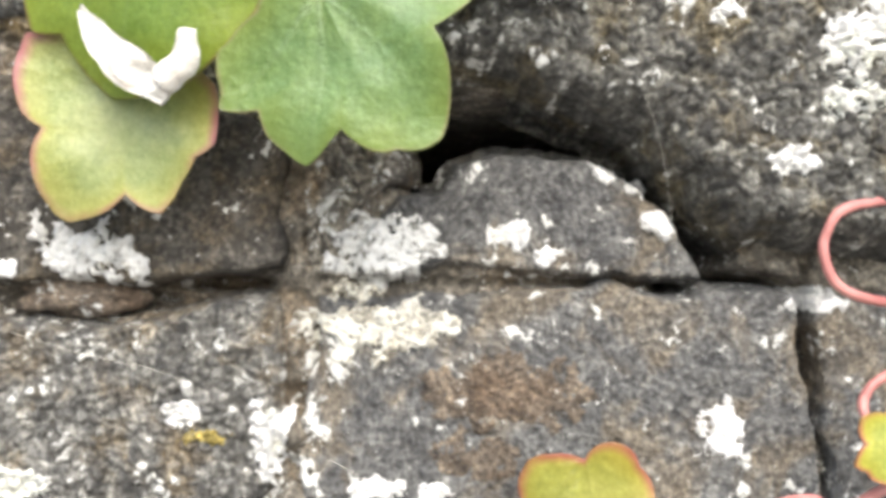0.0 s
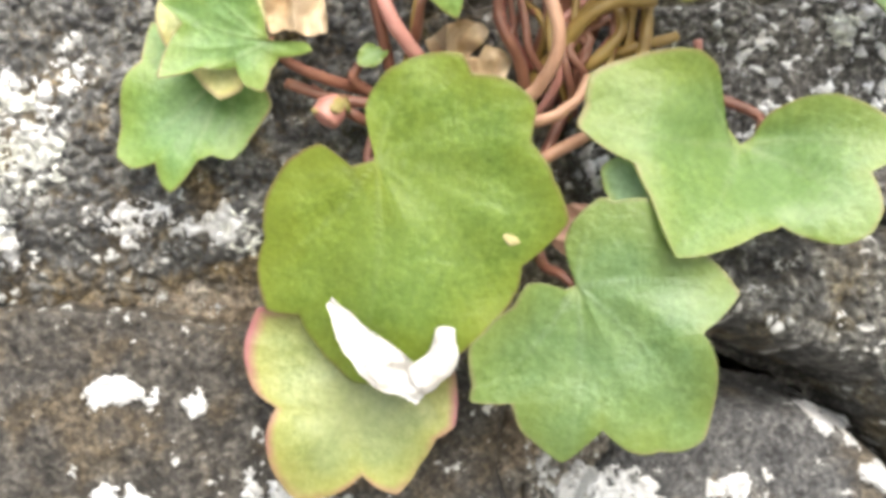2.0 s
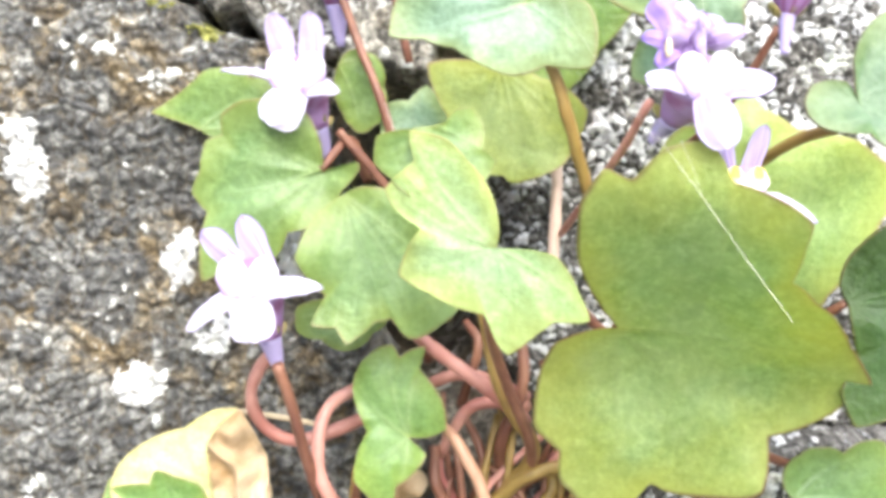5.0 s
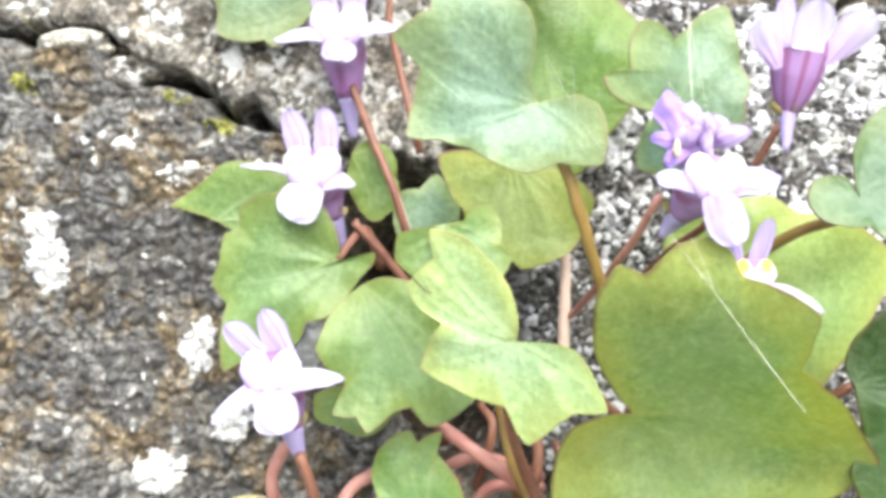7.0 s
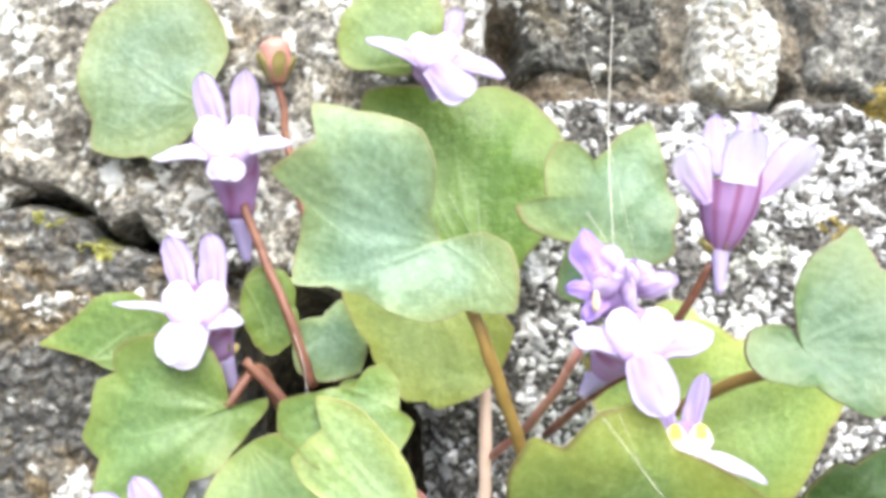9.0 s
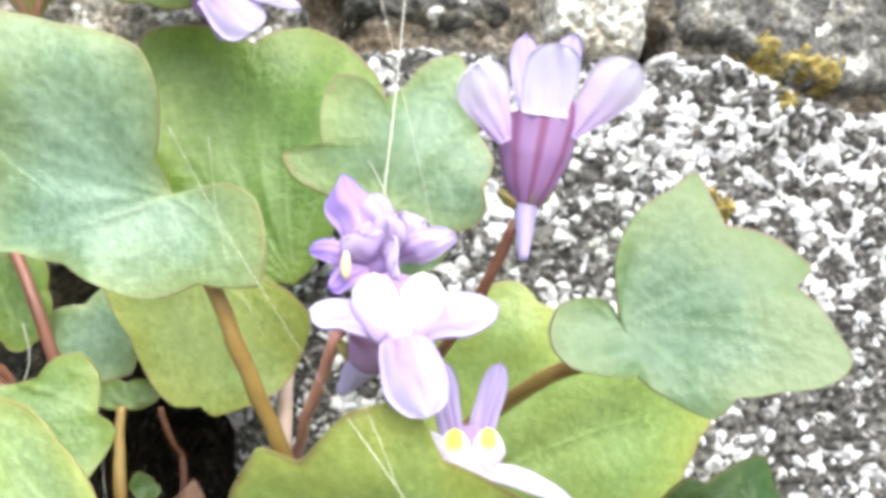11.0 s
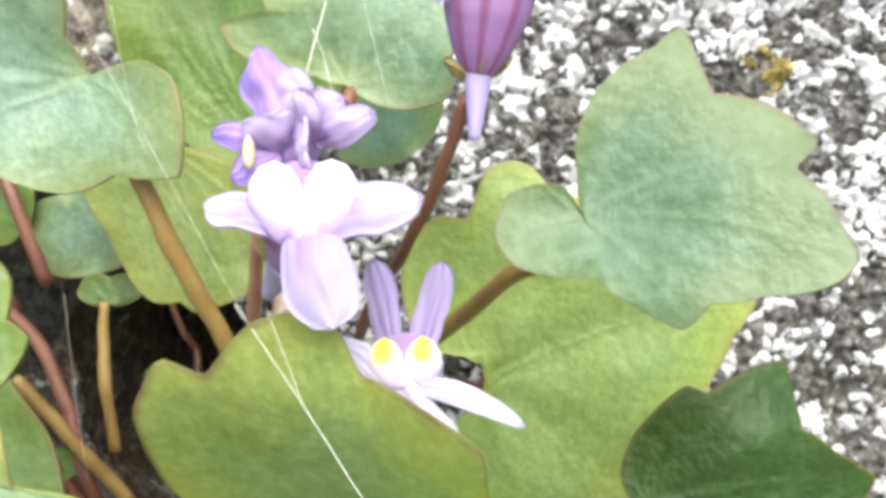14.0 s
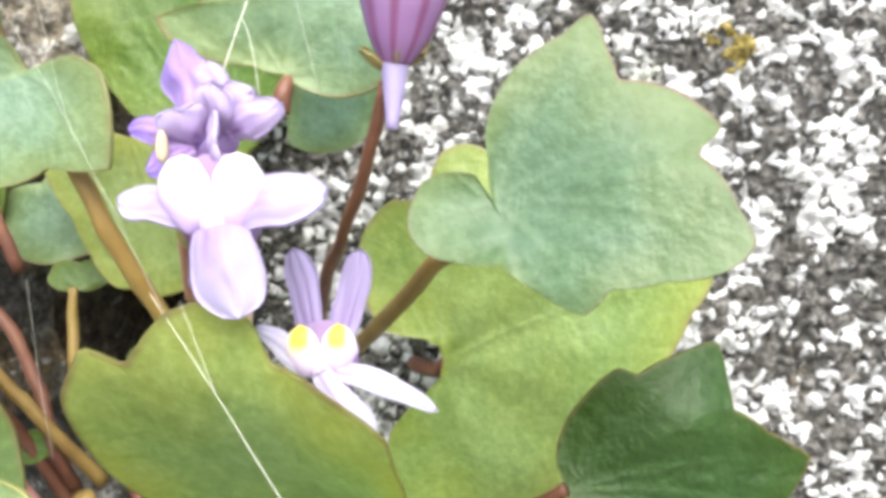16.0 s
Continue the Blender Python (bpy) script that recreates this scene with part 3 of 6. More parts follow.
tagged(mesh_object("wall_2", shell, F, WALL_FAR, smooth=False), "unseen plain wall added around the detailed stones", "wall", kind="structure")
# unseen ground, added so that bounced light brightens the undersides
BOUNCE_GROUND = stone_material("bounce_ground", (0.2, 0.195, 0.185), (0.29, 0.285, 0.275), (0.38, 0.37, 0.355), (0.28, 0.25, 0.2), 0.1, 20, pits=0.7)
span = 300000
tagged(mesh_object("ground", [(-span, -span, -950), (span, -span, -950), (span, span, -950), (-span, span, -950)], [(0, 1, 2, 3)], BOUNCE_GROUND, smooth=False), "unseen pale ground added to bounce light upwards", "ground", kind="structure")

stone(wall, [(-54, 14.0), (-30, 13.6), (-14, 12.4), (-5.5, 14.5), (-2.5, 27), (-5.5, 36), (-10, 42), (-13, 48), (-13.6, 56), (-12.4, 61.4), (-17, 65.2), (-18.8, 65.3), (-20.5, 66.1), (-22, 66.4), (-23, 67.2), (-26, 68.6), (-29, 68.6), (-30.5, 71.2), (-40, 72.1), (-54, 72.8)],
      -0.3, STONE_BROWN, 0.8, 0.85, 1, grain=0.5, grit=0.95, step=0.15, label="rough brown-grey stone with white lichen spots", foot=(24, 0.7))
stone(wall, [(-54, 1.6), (-24, 1.8), (-16, 1.7), (-9, 3.0), (-4.7, 3.2), (-4.1, 5), (-4.6, 8.2), (-4.2, 12.5), (-12, 15.4), (-30, 17.6), (-54, 18)],
      -0.2, STONE_SLATE_SHADED, 0.8, 0.4, 2, grain=0.16, grit=0.5, step=0.16, label="smooth brownish slate stone with shade in its colour")
# its downward-facing shade lies in the darkened material, not in its slope
stone(wall, [(3.5, 16.6), (6.0, 15.9), (9.4, 15.4), (12.0, 13.9), (16.2, 12.9), (18.6, 11.8), (21.2, 9.4), (22.4, 7.6), (24.0, 5.7), (25.6, 4.9), (30, 4.2), (50, 3.6), (50, 27), (30, 26), (20, 24.4), (9, 24.8), (1, 24), (0.5, 19)],
      -3.2, STONE_DARKENED, 3.2, 0.7, 3, slope=(0, 0.03), grain=0.45, grit=0.85, drop=8.0, step=0.16, label="rough grey stone overhanging a dark gap")
# upper part of the same stone, without the darkened colour
stone(wall, [(0.8, 23.6), (9, 24.2), (20, 23.8), (30, 25.4), (50, 26.4), (50, 41), (20, 39), (3, 37.6), (-1.2, 34), (-1.4, 28)],
      -2.9, STONE_GRANULAR, 1.5, 0.7, 14, slope=(0, 0.05), grain=0.5, grit=0.8, drop=2.5, step=0.15, label="rough grey stone with scattered white granules")
stone(wall, [(3, 37.5), (20, 39), (50, 41), (50, 71.5), (35, 72.0), (31, 73.0), (27, 75.4), (23.5, 75.3), (22.3, 74.2), (16.2, 75.4), (10.5, 75.9), (5, 75.6), (-2, 70), (-5, 63), (-1.5, 54), (-1.5, 44)],
      0.9, STONE_SPECKLED, 1.2, 0.7, 4, slope=(0, 0.01), grain=0.5, grit=0.66, step=0.14, drop=2.5, label="stone covered in granular white lichen crust")
stone(wall, [(-0.6, 2.75), (8, 2.8), (23.6, 2.85), (22.6, 5.2), (20.8, 8.6), (18.4, 10.4), (16.4, 11.2), (14.2, 11.9), (12.2, 12.2), (9.2, 11.8), (6.8, 10.6), (5.6, 9.0), (2.6, 8.4), (0.6, 6.4), (-0.4, 4.6)],
      0.5, STONE_SLATE, 0.9, 0.4, 5, grain=0.16, grit=0.5, step=0.14, label="dark grey stone wedge")
stone(wall, [(-3.7, 2.7), (-1.0, 2.7), (-0.8, 4.4), (0.3, 6.6), (2.2, 8.6), (3.4, 9.2), (2.4, 11.2), (0.5, 12.4), (-3.6, 13.2), (-4.1, 9), (-3.5, 6)],
      0.8, MORTAR_GRITTY, 1.0, 0.7, 16, grain=0.5, grit=0.7, step=0.14, label="crumbly gritty grey-brown mortar")
stone(wall, [(-3.2, 2.1), (8, 2.25), (23, 2.4), (29.5, 2.4), (30.1, -1), (31.5, -9.4), (33.4, -26), (-8, -26), (-4.4, -11), (-3.9, -7.5), (-3.0, -3)],
      0.3, STONE_SLATE, 0.7, 0.4, 6, grain=0.16, grit=0.5, step=0.14, label="grey stone with lichen blotches")
stone(wall, [(30.4, 2.2), (50, 1.6), (50, -28), (34.2, -28), (31.9, -10), (30.5, -1)], 0.3, STONE_SLATE, 0.5, 0.4, 7, grain=0.16, grit=0.5, step=0.16, label="grey stone beside a thin crack")
stone(wall, [(-54, 0.0), (-26, -0.1), (-20, -0.5), (-14, 0.4), (-9, 1.7), (-4.8, 2.2), (-4.2, -4), (-4.8, -8), (-5.4, -12), (-9, -28), (-54, -28)],
      0.2, STONE_GREY, 1.2, 0.6, 8, grain=0.42, grit=0.8, step=0.15, label="rough grey stone")
stone(wall, [(-54, 72.2), (-40, 71.6), (-36, 72.1), (-33, 72.2), (-31, 72.0), (-29.8, 70.4), (-28.4, 69.2), (-25.5, 69.6), (-23.2, 68.0), (-22, 66.8), (-20.4, 67.5), (-18.8, 66.0), (-17, 64.7), (-7, 62.4), (-3, 71), (3, 77), (3.4, 86), (0, 104), (-54, 104)],
      -0.2, STONE_PALE, 0.7, 0.8, 9, grain=0.45, label="pale buff stone with white crust")
stone(wall, [(4.4, 76.5), (9, 76.6), (13, 76.3), (15.4, 77), (15, 86), (14, 104), (1.5, 104), (4.6, 86)], 1.4, STONE_DARKENED, 1.2, 0.7, 10, grain=0.45, grit=0.8, step=0.16, label="dark brown-grey stone")
stone(wall, [(16.3, 75.6), (19, 74.6), (22.2, 74.4), (22.6, 76.5), (23.0, 79.2), (22, 84), (17, 83), (15.9, 79)], 0.3, STONE_CREAM, 1.2, 0.7, 11, grain=0.5, grit=0.8, step=0.15, label="cream lump of mortar")
stone(wall, [(24.2, 75.8), (27.4, 75.7), (31.3, 73.4), (35.2, 72.3), (50, 71.8), (50, 104), (23.4, 104), (22.9, 85), (24, 80)], 0.8, STONE_GREY, 1.0, 0.65, 12, grain=0.3, label="grey stone with yellow lichen")
stone(wall, [(15.5, 84.6), (22, 85.4), (22.4, 104), (15, 104)], 1.4, STONE_CREAM, 2.0, 0.6, 13, label="pale stone")


# ---- lichen on the stones ----
def crust_mesh(x, z, rx, rz, seed, thick, loose):
    """A thin crust of swollen grains grown together, ragged at its edge, broken into islands where it is loose."""
    step = 0.12
    gx, gz = np.arange(x - rx * 1.5, x + rx * 1.5, step), np.arange(z - rz * 1.5, z + rz * 1.5, step)
    px, pz = np.meshgrid(gx, gz)
    d = 1 - np.hypot((px - x) / rx, (pz - z) / rz) + 0.5 * fbm(px + 3 * seed, pz, 1.2, 5, seed, 0.68)
    if loose:
        d = np.minimum(d, 0.35 * d + 0.55 * fbm(px, pz + 5 * seed, 0.85, 4, seed + 3, 0.75) - 0.1)
    else:
        mark = np.where(d > 0, np.arange(d.size).reshape(d.shape) + 1, 0)
        while True:
            pad = np.pad(mark, 1)
            grown = np.where(d > 0, np.max([mark, pad[:-2, 1:-1], pad[2:, 1:-1], pad[1:-1, :-2], pad[1:-1, 2:]], 0), 0)
            if (grown == mark).all():
                break
            mark = grown
        d = np.where(mark == np.bincount(mark[mark > 0]).argmax(), d, -1)
    wx, wz = px + 0.2 * value_noise(px, pz, 0.5, seed), pz + 0.2 * value_noise(px, pz, 0.5, seed + 1)
    lump, tone = granules(wx, wz, 0.5, seed)
    small, tint = granules(wx, wz, 0.27, seed + 2)
    rise = thick * np.clip(d * 4, 0, 1) ** 0.6 * (0.4 + 0.36 * np.sqrt(lump) + 0.2 * np.sqrt(small))
    py = surface(px, pz) - np.where(d > 0, rise, -0.15)
    F = grid_faces(len(gx), len(gz))
    F = F[(d.ravel()[F] > (-0.02 if loose else 0)).any(1)]
    used = np.unique(F)
    index = np.full(px.size, -1)
    index[used] = np.arange(len(used))
    V = np.stack([px.ravel(), py.ravel(), pz.ravel()], 1)[used]
    shade = np.clip(0.35 + 0.5 * lump + 0.3 * small, 0, 1).ravel()[used]
    return V, index[F], shade, (0.5 * tone + 0.5 * tint).ravel()[used]


def lichen(x, z, rx, rz, material, label, seed=0, thick=0.3):
    V, F, shade, cell = crust_mesh(x, z, rx, rz, seed, thick, False)
    ob = mesh_object("lichen_patch", V, F, material, None, "", {"grain": shade, "cell": cell})
    return tagged(ob, label, "lichen", "lichen patches on the wall")


def scattered_crust(places, material, seed, label):
    """Thin flecks of crust, too many to count."""
    parts, start = [], 0
    for k, (x, z, rx, rz) in enumerate(places):
        V, F, shade, cell = crust_mesh(x, z, rx, rz, seed + k, 0.3, True)
        parts.append((V, F + start, shade, cell))
        start += len(V)
    V, F, shade, cell = (np.concatenate(group) for group in zip(*parts))
    ob = mesh_object("lichen_flecks", V, F, material, None, "", {"grain": shade, "cell": cell})
    tagged(ob, label, "lichen", kind="stuff")


SPOT = "small crusty white lichen spot on stone"
BIG = "crusty white lichen patch on dark stone"
for k, (x, z, rx, rz) in enumerate([(-26.2, 41.1, 1.25, 1), (-34.6, 56.9, 1.2, 1.5), (-33.9, 54.8, 1.1, 0.8), (-23.8, 50.0, 0.9, 2), (-16.2, 50.8, 0.7, 1.6), (-21.3, 43.9, 0.8, 0.5), (-21.0, 44.6, 1, 0.9), (-26.4, 41.3, 1.2, 0.9),
                                    (-23.6, 22.9, 1.3, 1.0), (-30.0, 11.9, 1.3, 0.8), (-24.9, 11.4, 0.7, 0.7),
                                    (-30.6, 4.2, 1.2, 1.2), (-28.9, 4.6, 0.6, 1.1)]):
    lichen(x, z, rx * 1.3, rz * 1.3, LICHEN_WHITE, SPOT, k, 0.26)
for k, (x, z, rx, rz) in enumerate([(20.3, 6.7, 0.9, 0.8), (19.4, 9.2, 0.9, 0.6), (16.4, 10.4, 0.9, 0.6), (12.4, 4.4, 0.6, 0.6),
                                    (10.6, 5.8, 1.0, 0.7), (32.4, 19.2, 1.5, 1.1), (28.1, 10.8, 0.9, 0.8), (30.8, 1.6, 1.4, 0.6), (24.9, -6.8, 1.2, 1.5),
                                    (-11.6, -6.5, 0.8, 0.6), (-11.2, -4.8, 0.4, 0.4), (-23.6, 3.2, 0.5, 0.4), (1.5, -11.3, 1.1, 0.7), (5.2, -11.7, 0.8, 0.5), (35, 20.5, 1.4, 1.0), (-16, 57, 0.8, 0.6)]):
    lichen(x, z, rx * 1.25, rz * 1.25, LICHEN_WHITE, SPOT, 12 + k, 0.26)
for k, (x, z, rx, rz) in enumerate([(2.2, 4.8, 3.4, 1.9), (1.4, -0.4, 4.3, 2.1), (-5.8, -8.4, 1.2, 2.5), (-22.4, -11.2, 2.0, 1.0), (24.6, 58.2, 0.6, 0.6)]):
    lichen(x, z, rx * 1.1, rz * 1.1, (LICHEN_CHALK, LICHEN_CREAM, LICHEN_WHITE, LICHEN_GREY, LICHEN_GREY)[k], BIG, 40 + k, 0.42)
FLECKS = "thin scattered pale lichen flecks on rough stone"
scattered_crust([(-34.5, 31.6, 2.2, 1.6), (-29.0, 23.1, 2.2, 1.3), (-37.8, 21.2, 2.6, 1.5), (-29.4, 23.1, 1.3, 0.9), (16.3, 17.3, 1.5, 0.7), (23.7, 20.0, 1.1, 0.8), (12.1, 30.5, 2.3, 1.1)], LICHEN_WHITE, 80, FLECKS)
scattered_crust([(-36.3, 26.8, 3.1, 2.2), (-38.9, 22.7, 3.3, 2.0), (-22.3, 23.0, 1.5, 1.5), (-38.8, 42.1, 1.4, 1.4), (-35.9, 27.9, 2.2, 2.2), (-36.6, 30.4, 1.8, 1.4), (16.4, 35.9, 1.5, 1.1), (12.7, 30.3, 1.5, 0.9), (32.5, 18.1, 1.9, 1.7), (32.8, 14.6, 2.3, 1.3), (19.8, 65.0, 2.4, 1.5), (5.7, 33.5, 2.3, 1.3), (-23.6, -12.2, 2.3, 1.5), (-6.3, -8.5, 1.1, 2.3)], LICHEN_GREY, 110, FLECKS)
lichen(8.2, -9.4, 2.5, 1.9, RUST, "dark brown weathered scale on grey stone", 73, 0.06)
lichen(9.8, -4.9, 6.2, 2.3, RUST, "rusty brown weathered scale on grey stone", 71, 0.07)
lichen(-18.2, 4.1, 3.9, 2.0, LICHEN_CHALK, "frilly grey-white lichen patch at a stone's edge", 50, 0.7)
scattered_crust([(25.9, 66.0, 0.9, 1.1), (24.6, 66.6, 0.6, 0.5), (29.9, 75.2, 1.5, 1.2), (32.4, 74.1, 1.6, 0.9), (30.3, 72.6, 0.8, 1.4), (-9.7, -8.0, 2.0, 0.6), (-36, 77.5, 4, 1.6)], LICHEN_YELLOW, 60, "mustard-yellow lichen flecks on grey stone")

scattered_crust([(-38.3, 76.6, 1.6, 1.0), (-32.6, 76.6, 2.6, 0.9), (-36.2, 68.2, 1.1, 0.8), (-25.2, 67.6, 1.0, 0.6), (-22.6, 65.6, 0.9, 0.8), (-36.6, 72.8, 0.8, 1.0)], MOSS, 160, "olive-green moss flecks in the wall's cracks")


def stone_chip(centre, radii, material, label, seed):
    """A knobbly crumb of stone wedged in a crack."""
    bm = bmesh.new()
    bmesh.ops.create_icosphere(bm, subdivisions=4, radius=1)
    V = np.array([v.co[:] for v in bm.verts])
    F = [[v.index for v in f.verts] for f in bm.faces]
    bm.free()
    swell = 1 + 0.28 * value_noise(V[:, 0] * 1.6 + V[:, 1], V[:, 2] * 1.6, 0.8, seed) + 0.12 * value_noise(V[:, 0] * 4, V[:, 2] * 4 + V[:, 1] * 3, 0.8, seed + 1)
    V = V * swell[:, None] * np.array(radii) + np.array(centre)
    lump, tone = granules(V[:, 0], V[:, 2], 0.5, seed)
    ob = mesh_object("stone_chip", V, F, material, None, "", {"grain": np.clip(0.35 + 0.6 * lump, 0, 1), "cell": tone})
    return tagged(ob, label, "stone")


stone_chip((-19.4, 1.9, 1.2), (4.2, 1.3, 1.25), RUST, "rusty brown stone splinter wedged in a joint", 3)
stone_chip((-33.2, 1.2, 71.3), (2.7, 2.2, 1.15), LICHEN_CREAM, "pale knobbly stone chip wedged in a crack", 5)
stone_chip((-29.6, 1.6, 69.4), (2.0, 2.4, 1.2), STONE_PALE, "grey-brown stone chip bridging a crack", 9)


# ---- the plants ----
def plant_root(name, at, label):
    ob = new(name)
    ob.location = [v * MM for v in at]
    ob.empty_display_size = 0.005
    return tagged(ob, label, "plant")


toadflax = plant_root("toadflax_plant", (-1, 1, 46), "creeping toadflax with lobed green leaves and lilac flowers")
seedling = plant_root("toadflax_seedling", (36, 0, -4), "young toadflax with red-rimmed leaves and pink runners")
LEAF_WORDS = {"yellow_green_leaf": "yellow-green lobed leaf with a thin brownish rim", "deep_green_leaf": "broad mottled green leaf", "lit_yellow_green_leaf": "broad yellow-green leaf with its top bent forward", "red_rimmed_leaf": "yellow-green leaf with a purplish-pink rim",
              "blue_green_leaf": "blue-green lobed leaf", "grey_green_leaf": "dull grey-green lobed leaf", "dusty_green_leaf": "dusty sage-green lobed leaf", "bright_leaf": "bright green lobed leaf",
              "pale_leaf": "pale lime-green leaf", "vivid_leaf": "vivid yellowish-green lobed leaf", "sage_leaf": "sage-green lobed leaf", "mid_green_leaf": "mid-green lobed leaf", "dark_green_leaf": "dark glossy green leaf",
              "young_red_rimmed_leaf": "small yellowish leaf with a red rim", "yellowing_leaf": "yellowing dying leaf", "dry_brown_leaf": "dry curled brown leaf", "darkened_reddish_dry_leaf": "reddish withered leaf scrap in a darkened colour"}


def leaf(centre, tilt, base, sinus, lobes, material, cup=0.5, stalk=None, crumple=0.0, stalk_material=None, name="leaf", funnel=0.0, fold=None, veins=None):
    """A lobed blade. base: direction of the notch at the stalk; lobes: tip angle, reach, fullness, then the next notch's angle and reach;
    funnel: how deep it sinks at the stalk; fold: where its upper part starts to bend forward, over what height, how far, and how much more per mm to one side; veins: where the main veins end."""
    def spot(angle, reach):
        return np.array((math.cos(math.radians(angle + base)), math.sin(math.radians(angle + base)))) * reach

    def side(p, q, full):
        """One side of a lobe, bulging outwards by its fullness."""
        d = q - p
        out = np.array((d[1], -d[0]))
        if out.dot(p + q) < 0:
            out = -out
        n = max(5, int(np.linalg.norm(d) / 0.16))
        t = np.linspace(0, 1, n, endpoint=False)[:, None]
        return p + d * t + out * (0.8 - full) * 0.6 * 4 * t * (1 - t) * 0.75

    line, tips, last = [], [], spot(0, sinus)
    for ta, tr, full, ca, cr in lobes:
        tip, notch = spot(ta, tr), spot(ca, cr)
        line += [side(last, tip, full), tip[None], side(notch, tip, full)[:0:-1]]
        u, w = last - tip, notch - tip
        if u.dot(w) / (np.linalg.norm(u) * np.linalg.norm(w) + 1e-9) > -0.72:
            tips.append((ta, tr))
        last = notch
    line = np.vstack(line)
    ang, rad = np.unwrap(np.arctan2(line[:, 1], line[:, 0])), np.hypot(line[:, 0], line[:, 1])
    ang = np.minimum(np.maximum.accumulate(ang), ang[0] + 2 * math.pi - 0.002) + np.linspace(0, 0.0015, len(ang))
    even = np.linspace(ang[0], ang[0] + 2 * math.pi, 320, endpoint=False)
    rad = np.interp(even, np.append(ang, ang[0] + 2 * math.pi), np.append(rad, rad[0]))
    ang = even
    rad = 0.15 * np.roll(rad, 1) + 0.7 * rad + 0.15 * np.roll(rad, -1)
    seed = int(abs(centre[0] * 7 + centre[2] * 13)) % 97
    rad = rad * (1 + 0.008 * value_noise(np.cos(ang) * rad, np.sin(ang) * rad, 1.3, seed))
    rings = np.concatenate([np.linspace(0.03, 0.82, 20), [0.87, 0.91, 0.945, 0.97, 0.988, 1.0]])
    n = len(ang)
    dx, dz = np.outer(rings, rad * np.cos(ang)).ravel(), np.outer(rings, rad * np.sin(ang)).ravel()
    rho = np.repeat(rings, n)
    size = rad.max()
    sx, sz = sinus * math.cos(math.radians(base)), sinus * math.sin(math.radians(base))
    vein = np.zeros(len(dx))
    groove = np.zeros(len(dx))
    for ta, tr in veins or tips:
        ex, ez = tr * math.cos(math.radians(ta + base)) - sx, tr * math.sin(math.radians(ta + base)) - sz
        ln = math.hypot(ex, ez)
        s = np.clip(((dx - sx) * ex + (dz - sz) * ez) / ln ** 2, 0, 0.92)
        bow = 0.06 * ln * np.sin(s * math.pi)
        d = np.hypot(dx - sx - s * ex + bow * ez / ln, dz - sz - s * ez - bow * ex / ln)
        vein = np.maximum(vein, np.exp(-(d / 0.15) ** 2) * (1 - s))
        groove = np.maximum(groove, np.exp(-(d / (0.9 + 0.9 * s)) ** 2) * (1 - 0.6 * s))
    px, pz = centre[0] + dx, centre[2] + dz
    far = np.hypot(dx - sx, dz - sz) / size
    relief = cup * (0.7 * far ** 2 * size / 10 + 1.2 * value_noise(px, pz, 5.0, seed) * np.clip(far, 0, 1) + 0.55 * groove) + 0.2 * value_noise(px, pz, 2.4, seed + 1)
    wave = 0.25 * cup * np.sin(np.tile(ang, len(rings)) * 5 + seed) * rho ** 3
    relief = relief + wave + crumple * (np.abs(np.sin(px * 1.25 + pz * 0.4 + 1.8 * value_noise(px, pz, 2.0, seed + 2))) + 0.35 * value_noise(px, pz, 1.0, seed + 3))
    relief = relief + funnel * np.exp(-(far / 0.38) ** 2)
    if fold:
        u = np.clip((dz - fold[0]) / fold[1], 0, 1)
        relief = relief - (fold[2] + fold[3] * np.maximum(dx, 0)) * u * u * (3 - 2 * u)
    py = centre[1] + tilt[0] * dx + tilt[1] * dz + relief
    topside = np.stack([px, py, pz], 1)
    under = topside + (0, 0.26, 0)
    nr = len(rings)
    F = []
    for k in range(nr - 1):
        i = k * n + np.arange(n)
        j = k * n + (np.arange(n) + 1) % n
        F.append(np.stack([i, j, j + n, i + n], 1))
        F.append(np.stack([i, i + n, j + n, j], 1) + nr * n)
    i = (nr - 1) * n + np.arange(n)
    j = (nr - 1) * n + (np.arange(n) + 1) % n
    F.append(np.stack([i, j, j + nr * n, i + nr * n], 1))
    owner = seedling if material is GREEN_SEED else toadflax
    F = [tuple(f) for f in np.vstack(F)] + [tuple(range(n))[::-1], tuple(nr * n + k for k in range(n))]
    blade = mesh_object(name, np.vstack([topside, under]), F, material, owner, LEAF_WORDS.get(material.name.split(".")[0], ""),
                        {"vein": np.tile(vein, 2), "rim": np.tile(rho, 2)})
    if stalk:
        stalk = [np.array(stalk[0]) + (0, 0.75, 0), *stalk[1:]]
        V, SF = tube(stalk, (0.25, 0.34, 0.38))
        mesh_object("stalk", V, SF, stalk_material or STEM_BROWN, blade)
    return blade


def stem(points, radius, material, owner=None):
    seed_side = points[0][2] < 14 and points[0][0] > 20
    V, F = tube(points, (radius * 0.76, radius * 0.82, radius * 0.86))
    V = V + 0.06 * np.stack([value_noise(V[:, 2], V[:, 0], 0.9, k) for k in (1, 2, 3)], 1)
    words = {STEM_PINK: "pink fleshy stalk", STEM_RED: "pinkish-red runner", STEM_BROWN: "reddish-brown stalk", STEM_OLIVE: "olive-green stalk", STEM_PALE: "pale pinkish stalk", STEM_TAN: "tan arching stalk", STRAW: "dry straw-coloured stalk"}
    return mesh_object("stalk", V, F, material, owner or (seedling if seed_side else toadflax), words[material])


